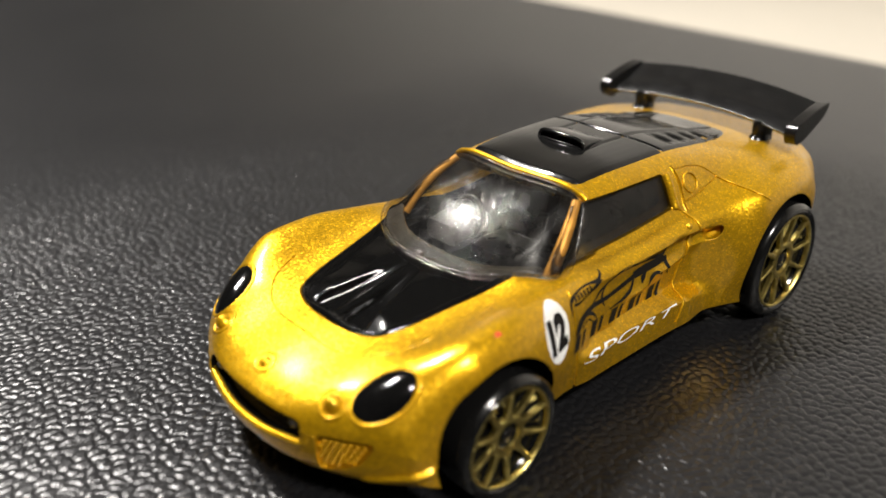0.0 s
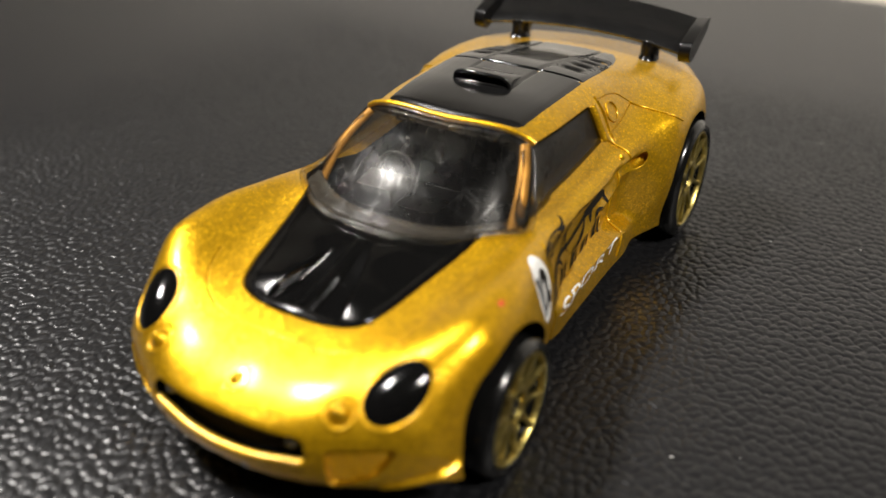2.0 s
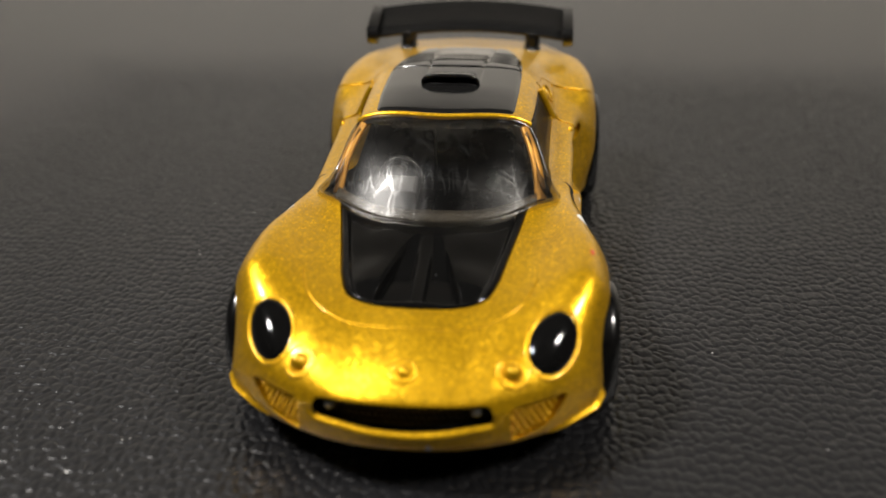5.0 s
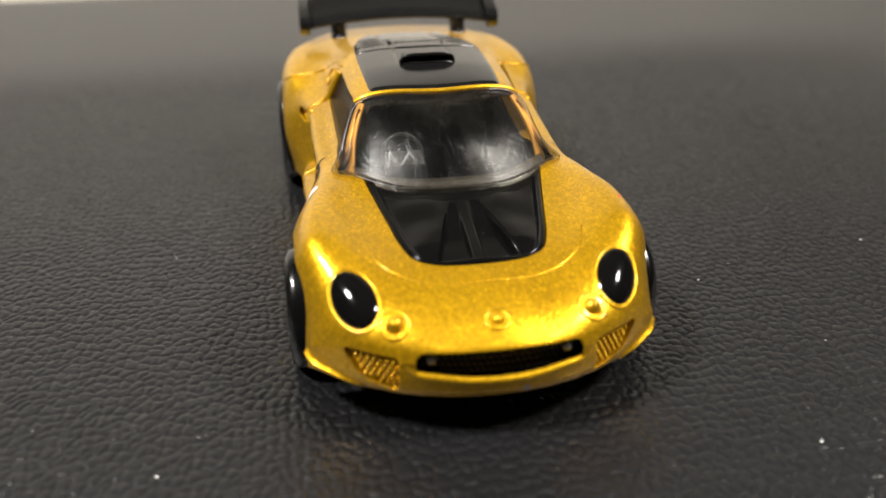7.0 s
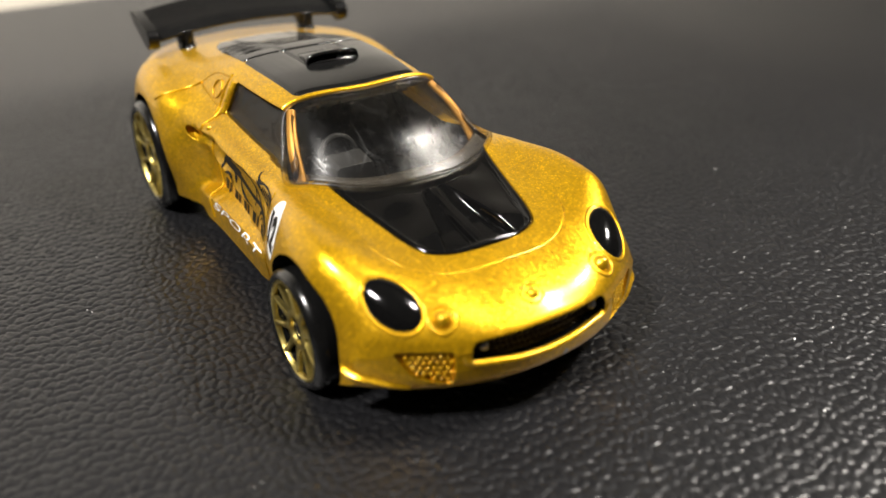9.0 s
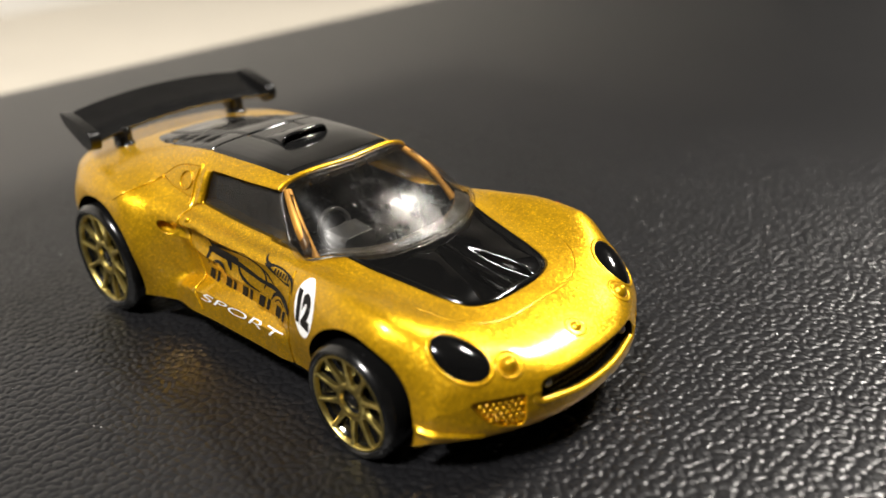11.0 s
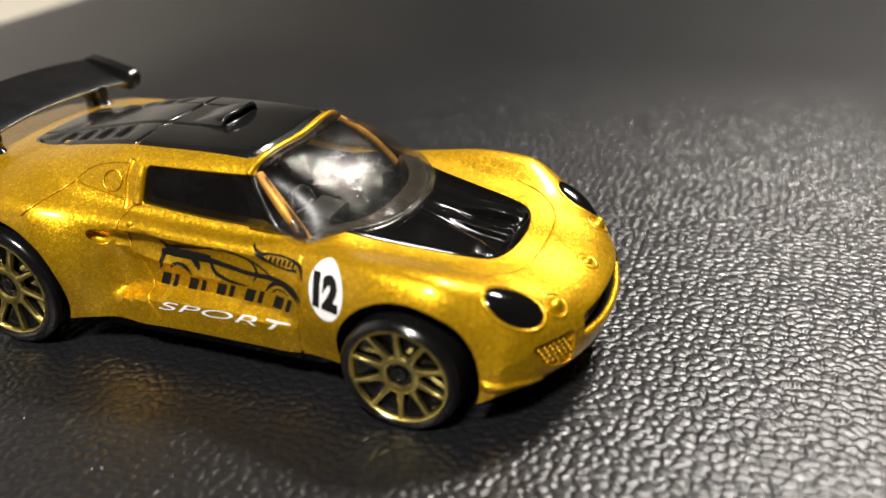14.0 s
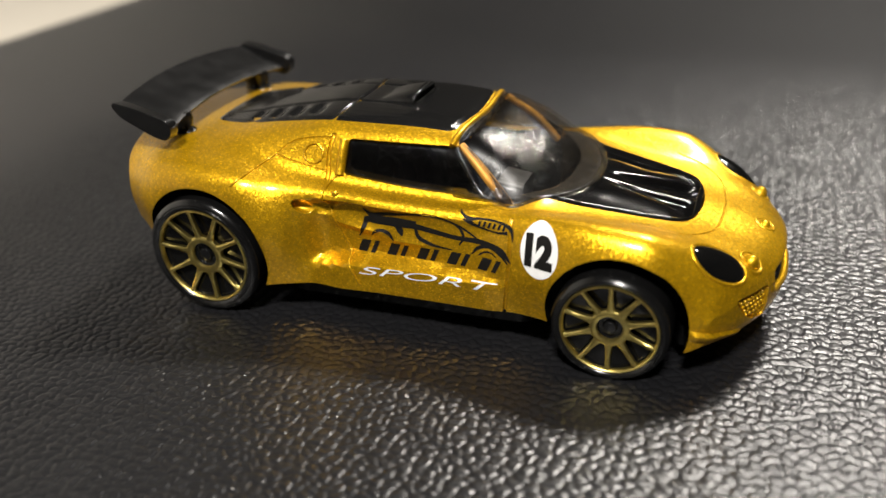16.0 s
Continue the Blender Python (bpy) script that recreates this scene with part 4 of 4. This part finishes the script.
def wheel(at, wr, rim, s, turn):
    """One wheel: tyre, dish, rim ring, ten spokes and hub, its face at y = s * face; turn is how far it has rolled."""
    x, face, z = at
    tyre_bm = bmesh.new()
    w = 4.8
    wall = wr - rim
    prof = [(rim - 0.15, 0.45), (rim + 0.05, 0.12), (rim + 0.14, 0.02), (rim + 0.36 * wall, -0.08), (rim + 0.44 * wall, 0.02), (rim + 0.52 * wall, -0.04), (wr - 0.3, 0.12), (wr - 0.1, 0.34), (wr, 0.7), (wr, w - 0.8), (wr - 0.5, w), (rim, w), (rim - 0.6, w - 0.3)]
    lathe(tyre_bm, [(r, s * (face - y)) for r, y in prof], 64, (x, 0, z))
    tyre = part("tyre", tyre_bm, TYRE_BLACK, None, "black plastic tyre", 40)
    pieces = [tyre]
    bm = bmesh.new()
    lathe(bm, [(0.001, s * (face - 1.15)), (rim * 0.6, s * (face - 1.15)), (rim - 0.4, s * (face - 0.85)), (rim - 0.05, s * (face - 0.3))], 48, (x, 0, z))
    pieces.append(part("wheel_dish", bm, GLOSS_BLACK, None, "black wheel dish behind the spokes", 40))
    bm = bmesh.new()
    lathe(bm, [(rim - 0.26, s * (face - 0.55)), (rim - 0.24, s * (face - 0.16)), (rim - 0.12, s * (face - 0.06)), (rim + 0.01, s * (face - 0.09)), (rim + 0.06, s * (face - 0.25))], 64, (x, 0, z))
    pieces.append(part("rim_ring", bm, RIM_GOLD, None, "thin gold rim ring", 50))
    hub = rim * 0.40
    for k in range(10):
        a = 2 * math.pi * (k + 0.5) / 10 + radians(turn)
        ca, sa = math.cos(a), math.sin(a)
        bm = bmesh.new()
        rows = []
        for t, half in ((0.0, 0.44), (0.12, 0.30), (0.35, 0.23), (0.7, 0.20), (0.9, 0.21), (1.0, 0.30)):
            r = hub * 0.95 + (rim - 0.2 - hub * 0.95) * t
            y0 = 0.40 - 0.28 * t
            rows.append([(x + r * ca - q * sa, s * (face - y), z + r * sa + q * ca) for q, y in ((-half, y0 + 0.5), (-half, y0 + 0.1), (-half * 0.45, y0), (half * 0.45, y0), (half, y0 + 0.1), (half, y0 + 0.5))])
        grid(bm, rows)
        pieces.append(part("spoke", bm, RIM_GOLD, None, "", 40))
    bm = bmesh.new()
    lathe(bm, [(hub + 0.06, s * (face - 0.95)), (hub + 0.04, s * (face - 0.5)), (hub - 0.08, s * (face - 0.40)), (hub * 0.80, s * (face - 0.36)), (hub * 0.68, s * (face - 0.42)), (hub * 0.64, s * (face - 0.7))], 36, (x, 0, z))
    pieces.append(part("hub_ring", bm, RIM_GOLD, None, "gold hub ring", 40))
    bm = bmesh.new()
    lathe(bm, [(hub * 0.66, s * (face - 0.6)), (hub * 0.6, s * (face - 1.0)), (hub * 0.36, s * (face - 1.0)), (hub * 0.30, s * (face - 0.62)), (0.001, s * (face - 0.55))], 24, (x, 0, z))
    pieces.append(part("axle_end", bm, TYRE_BLACK, None, "dark axle end", 40))
    root = tyre
    root.name = "wheel"
    root.parent = car
    root["label"] = "black plastic wheel with ten thin gold spokes"
    for p in pieces[1:]:
        p.parent = root


for s in (-1, 1):
    wheel((FRONT[0], 16.15, FRONT[1]), FRONT[2], 4.45, s, 0)
    wheel((REAR[0], 16.3, REAR[1]), REAR[2], 5.2, s, 10)
for wx, wz in ((FRONT[0], FRONT[1]), (REAR[0], REAR[1])):
    bm = bmesh.new()
    tube(bm, [(wx, -12, wz), (wx, 0, wz), (wx, 12, wz)], 0.5, 10)
    part("axle", bm, STEEL, car, "thin steel axle", 60)


def rear_wing():
    wing = tagged(part("wing", blade_mesh(), WING_BLACK, car, "black plastic rear wing blade"))
    for s in (-1, 1):
        bm = bmesh.new()
        line = rounded([(-10.9, 21.05), (-10.2, 20.0), (-6.4, 18.15), (-4.7, 17.75), (-3.9, 18.8), (-4.3, 19.95), (-8.1, 21.0), (-10.7, 21.45)], [0.3, 0.7, 0.9, 0.8, 0.7, 0.6, 1, 0.3], 4)
        prism(bm, line, lambda x, z: (x, s * 11.7, z - 0.5), lambda x, z: (x, s * 12.95, z - 0.4))
        bmesh.ops.bevel(bm, geom=[e for e in bm.edges if len(e.link_faces) == 2 and e.calc_face_angle(0) > 1.2], offset=0.28, segments=3, affect="EDGES")
        part("end_plate", bm, WING_BLACK, wing, "", 40)
        bm = bmesh.new()
        rows = []
        for t in (0, 0.12, 0.4, 0.75, 1.0):
            zz = 16.2 + 2.7 * t
            cx = -6.2 - 1.2 * t
            a, b = 2.2 - 0.7 * math.sin(math.pi * min(1, t * 1.3)) - (0.0 if t else -0.4), 1.2 - 0.25 * math.sin(math.pi * t) + (0.5 if t == 0 else 0)
            rows.append([(cx + a * math.cos(q), s * 7.9 + b * math.sin(q), zz) for q in [2 * math.pi * k / 20 for k in range(20)]])
        vs = grid(bm, rows, True)
        bm.faces.new(vs[0])
        bm.faces.new(vs[-1])
        part("wing_post", bm, WING_BLACK, wing, "", 50)


def blade_mesh():
    bm = bmesh.new()
    rows = []
    for k in range(33):
        v = -1 + k / 16
        y = 12.2 * v
        arch = 0.75 * (1 - v * v)
        pts = [(-4.9, 18.75), (-4.75, 19.0), (-5.3, 19.35), (-7.2, 19.95), (-9.0, 20.65), (-10.8, 21.35), (-11.0, 21.05), (-9.1, 20.2), (-7.2, 19.35), (-5.5, 18.7)]
        rows.append([(x + 0.2 - 1.3 * (1 - v * v), y, z - 0.7 + arch) for x, z in pts])
    vs = grid(bm, rows, True)
    bm.faces.new(vs[0])
    bm.faces.new(vs[-1])
    return bm


rear_wing()


def flank_relief():
    for s in (-1, 1):
        for line in ([(6.4, 16.2), (5.0, 15.3), (3.6, 14.3)], [(13.6, 15.0), (12.9, 14.4), (12.6, 13.4), (12.9, 12.0), (13.4, 10.6), (14.6, 8.0), (16.4, 4.6)]):
            bm = bmesh.new()
            path = []
            for p in spline(line, 8):
                q, n = flank(p[0], p[1], s)
                path.append(q + n * (0.02 if n.y * s > 0 else -0.02))
            tube(bm, path, 0.13, 8)
            part("panel_ridge", bm, GOLD, car, "thin raised panel line", 70)
        bm = bmesh.new()
        q, n = flank(10.5, 16.5, s)
        e1 = Vector((1, 0, 0)) - n * n.x
        e1.normalize()
        e2 = n.cross(e1)
        loop = [q + n * 0.02 + (e1 * math.cos(a) + e2 * math.sin(a)) * 1.0 for a in [2 * math.pi * k / 28 for k in range(29)]]
        tube(bm, loop, 0.13, 6)
        part("fuel_cap", bm, GOLD, car, "raised gold ring of a fuel cap", 70)
        bm = bmesh.new()
        q, n = flank(13.85, 13.6, s)
        bmesh.ops.create_uvsphere(bm, u_segments=16, v_segments=10, radius=0.42, matrix=Matrix.Translation(q - n * 0.12) @ Matrix.Diagonal((1, 0.7, 1, 1)))
        part("door_lock", bm, GOLD, car, "", 60)


flank_relief()


# ---- printed decals, laid on the doors ----
def lay(name, outline_mesh, material, parent, label, s, place, lift=0.05, split=0.5):
    """Lays a flat mesh in (a, b) on a flank: place maps (a, b) to (x, z)."""
    bm = bmesh.new()
    bm.from_mesh(outline_mesh)
    bmesh.ops.triangulate(bm, faces=bm.faces)
    for _ in range(3):
        long = [e for e in bm.edges if e.calc_length() > split]
        if not long:
            break
        bmesh.ops.subdivide_edges(bm, edges=long, cuts=1)
        bmesh.ops.triangulate(bm, faces=bm.faces)
    for v in bm.verts:
        x, z = place(v.co.x, v.co.y)
        q, n = flank(x, z, s)
        v.co = q + Vector((0, s * lift, 0))
    return part(name, bm, material, parent, label, 80)


def flat(points):
    me = bpy.data.meshes.new("flat")
    me.from_pydata([(x, y, 0) for x, y in points], [], [list(range(len(points)))])
    return me


def ribbon(points, widths):
    """A stroke of changing width along a rounded line."""
    line = spline(points, 8)
    out, back = [], []
    for i, p in enumerate(line):
        d = (line[min(i + 1, len(line) - 1)] - line[max(i - 1, 0)]).normalized()
        f = i / (len(line) - 1) * (len(widths) - 1)
        k = min(int(f), len(widths) - 2)
        w = widths[k] + (widths[k + 1] - widths[k]) * (f - k)
        out.append((p[0] - d[1] * w / 2, p[1] + d[0] * w / 2))
        back.append((p[0] + d[1] * w / 2, p[1] - d[0] * w / 2))
    return out + back[::-1]


def many(outlines):
    me = bpy.data.meshes.new("flat")
    vs, fs = [], []
    for o in outlines:
        fs.append(list(range(len(vs), len(vs) + len(o))))
        vs += [(x, y, 0) for x, y in o]
    me.from_pydata(vs, [], fs)
    return me


def lettering(text, size, shear=0.0, wide=1.0, thick=0.0):
    """The built-in letters as a flat mesh, width first, with its lower left corner at 0, 0."""
    data = bpy.data.curves.new("letters", "FONT")
    data.body, data.size, data.shear, data.offset = text, size, shear, thick
    ob = new("letters", data)
    dg = bpy.context.evaluated_depsgraph_get()
    me = bpy.data.meshes.new_from_object(ob.evaluated_get(dg), depsgraph=dg)
    bpy.data.objects.remove(ob)
    xs, ys = [v.co.x for v in me.vertices], [v.co.y for v in me.vertices]
    for v in me.vertices:
        v.co.x, v.co.y = (v.co.x - min(xs)) * wide, v.co.y - min(ys)
    return me, (max(xs) - min(xs)) * wide, max(ys) - min(ys)


for s in (-1, 1):
    # number roundel
    cx, cz = 34.85, 11.1
    disc = flat([(1.85 * math.cos(a), 2.45 * math.sin(a)) for a in [2 * math.pi * k / 40 for k in range(40)]])
    roundel = lay("number_roundel", disc, DECAL_WHITE, car, "white oval racing number decal", s, lambda a, b: (cx + a, cz + b), 0.04)
    me, w, h = lettering("12", 3.1, 0.0, 0.95, 0.22)
    k = 2.95 / h
    lay("number", me, DECAL_BLACK, roundel, "black number 12", s, lambda a, b: (cx - s * (a - w / 2) * 2.75 / w, cz + (b - h / 2) * k), 0.08, 0.4)
    # white lettering along the sill
    me, w, h = lettering("SPORT", 2.0, 0.3, 1.5, -0.012)
    x0, x1 = (16.4, 30.9) if s < 0 else (30.9, 16.4)
    lay("sill_lettering", me, DECAL_WHITE, car, "thin white slanted lettering SPORT on the sill", s, lambda a, b: (x0 + (x1 - x0) * a / w, 5.85 + 0.4 * (x0 + (x1 - x0) * a / w - 16.4) / 14.5 + 0.85 * b / h), 0.05, 0.4)
    # the black sketch of a car above it, drawn rear to front
    strokes = [
        ribbon([(16.5, 12.2), (17.4, 11.6), (18.6, 11.85), (20.8, 12.2), (23.0, 12.5), (24.6, 12.4), (26.3, 11.9), (27.6, 11.3), (28.6, 10.8)], [0.12, 0.5, 0.4, 0.3, 0.28, 0.25, 0.22, 0.2, 0.12]),
        ribbon([(16.6, 11.1), (18.0, 11.15), (20.0, 11.2), (22.2, 11.2)], [0.5, 0.85, 0.95, 0.8]),
        ribbon([(20.0, 10.9), (20.5, 10.4), (20.7, 9.9)], [0.5, 0.7, 0.15]),
        ribbon([(16.8, 11.2), (16.6, 10.3), (15.9, 9.1)], [0.5, 0.45, 0.12]),
        ribbon([(17.3, 9.4), (17.9, 10.05), (18.6, 10.2), (19.3, 9.95), (19.8, 9.3)], [0.1, 0.3, 0.26, 0.4, 0.12]),
        ribbon([(22.0, 11.1), (24.1, 10.85), (26.4, 10.6), (29.1, 10.6), (31.2, 10.2), (32.1, 9.4)], [0.55, 0.5, 0.42, 0.5, 0.6, 0.12]),
        ribbon([(22.1, 11.2), (22.4, 10.1), (23.8, 9.55), (26.0, 9.3)], [0.3, 0.42, 0.3, 0.1]),
        ribbon([(26.0, 12.0), (26.9, 11.3), (27.1, 10.7), (26.7, 9.9)], [0.1, 0.25, 0.3, 0.1]),
        ribbon([(28.0, 9.3), (28.7, 10.05), (29.8, 10.35), (31.0, 10.0), (31.8, 9.2)], [0.12, 0.35, 0.3, 0.5, 0.12]),
        ribbon([(28.7, 9.3), (29.3, 9.75), (30.0, 9.85), (30.6, 9.55)], [0.1, 0.16, 0.16, 0.1]),
    ]
    lay("door_sketch", many(strokes), DECAL_BLACK, car, "black sketch of a car printed on the door", s, lambda a, b: (a, b), 0.05, 0.5)
    # the maker's word under it, as plain slanted bars
    for i in range(5):
        for d, wide in ((0.0, 1.0), (1.45, 0.5)):
            a = (15.9 + 3.25 * i + d) if s < 0 else (32.3 - 3.25 * i - d)
            bar = [(a - s * (u + 0.45 * v), 8.15 + 0.035 * (a - 16.5) + v) for u, v in ((0, -0.65), (wide, -0.65), (wide, 0.65), (0, 0.65))]
            lay("printed_bar", flat(bar), DECAL_BLACK, car, "", s, lambda a, b: (a, b), 0.05, 0.5)
    flame = [
        ribbon([(26.6, 13.1), (27.6, 12.65), (28.6, 12.75), (30.6, 12.75), (31.9, 12.4), (32.2, 11.4)], [0.08, 0.35, 0.16, 0.16, 0.4, 0.1]),
        ribbon([(27.0, 12.6), (27.9, 12.3), (28.9, 12.0), (30.4, 11.85), (31.6, 12.0)], [0.08, 0.4, 0.18, 0.16, 0.3]),
        *[[(28.5 + 0.5 * k, 12.1 + 0.004 * k), (28.75 + 0.5 * k, 12.1), (28.9 + 0.5 * k, 12.6), (28.65 + 0.5 * k, 12.6)] for k in range(6)],
    ]
    lay("flame_mark", many(flame), DECAL_BLACK, car, "small black flame-shaped printed mark", s, lambda a, b: (a, b), 0.06, 0.5)


def dust():
    """Lint and dust specks lying on the leather."""
    rng = random.Random(4)
    bm = bmesh.new()
    spots = [(35.3, 26.0), (14.4, 55.9), (20, -29), (61, 25), (48, 33), (30, 48), (-6, 34), (52, -24)] + [(rng.uniform(-40, 80), rng.uniform(-50, 70)) for _ in range(34)]
    for x, y in spots:
        if -14 < x < 58 and abs(y) < 18:
            continue
        r = rng.uniform(0.04, 0.10)
        m = Matrix.Translation((x, y, 0.06)) @ Matrix.Rotation(rng.uniform(0, 3), 4, "Z") @ Matrix.Diagonal((r * rng.uniform(1, 2.2), r, r * 0.7, 1))
        bmesh.ops.create_icosphere(bm, subdivisions=1, radius=1, matrix=m)
    return tagged(part("dust_specks", bm, DECAL_WHITE, None), "scattered white dust specks on the leather", "dust", kind="stuff")


dust()

# a fleck of red paint on the left front wing
bm = bmesh.new()
p, n, i, d = TREE.find_nearest(Vector((41.4, 13.84, 13.52)))
bmesh.ops.create_uvsphere(bm, u_segments=12, v_segments=8, radius=0.28, matrix=Matrix.Translation(p) @ n.to_track_quat("Z", "Y").to_matrix().to_4x4() @ Matrix.Diagonal((1.2, 0.8, 0.12, 1)))
part("paint_fleck", bm, RED, car, "small fleck of red paint", 80)

# a bare spot where the paint is worn off the lower lip
bm = bmesh.new()
p, n, i, d = TREE.find_nearest(Vector((55.6, 2.0, 4.6)))
bmesh.ops.create_uvsphere(bm, u_segments=12, v_segments=8, radius=0.3, matrix=Matrix.Translation(p) @ n.to_track_quat("Z", "Y").to_matrix().to_4x4() @ Matrix.Diagonal((0.8, 1.3, 0.12, 1)))
part("bare_spot", bm, STEEL, car, "small bare metal spot in the paint", 80)
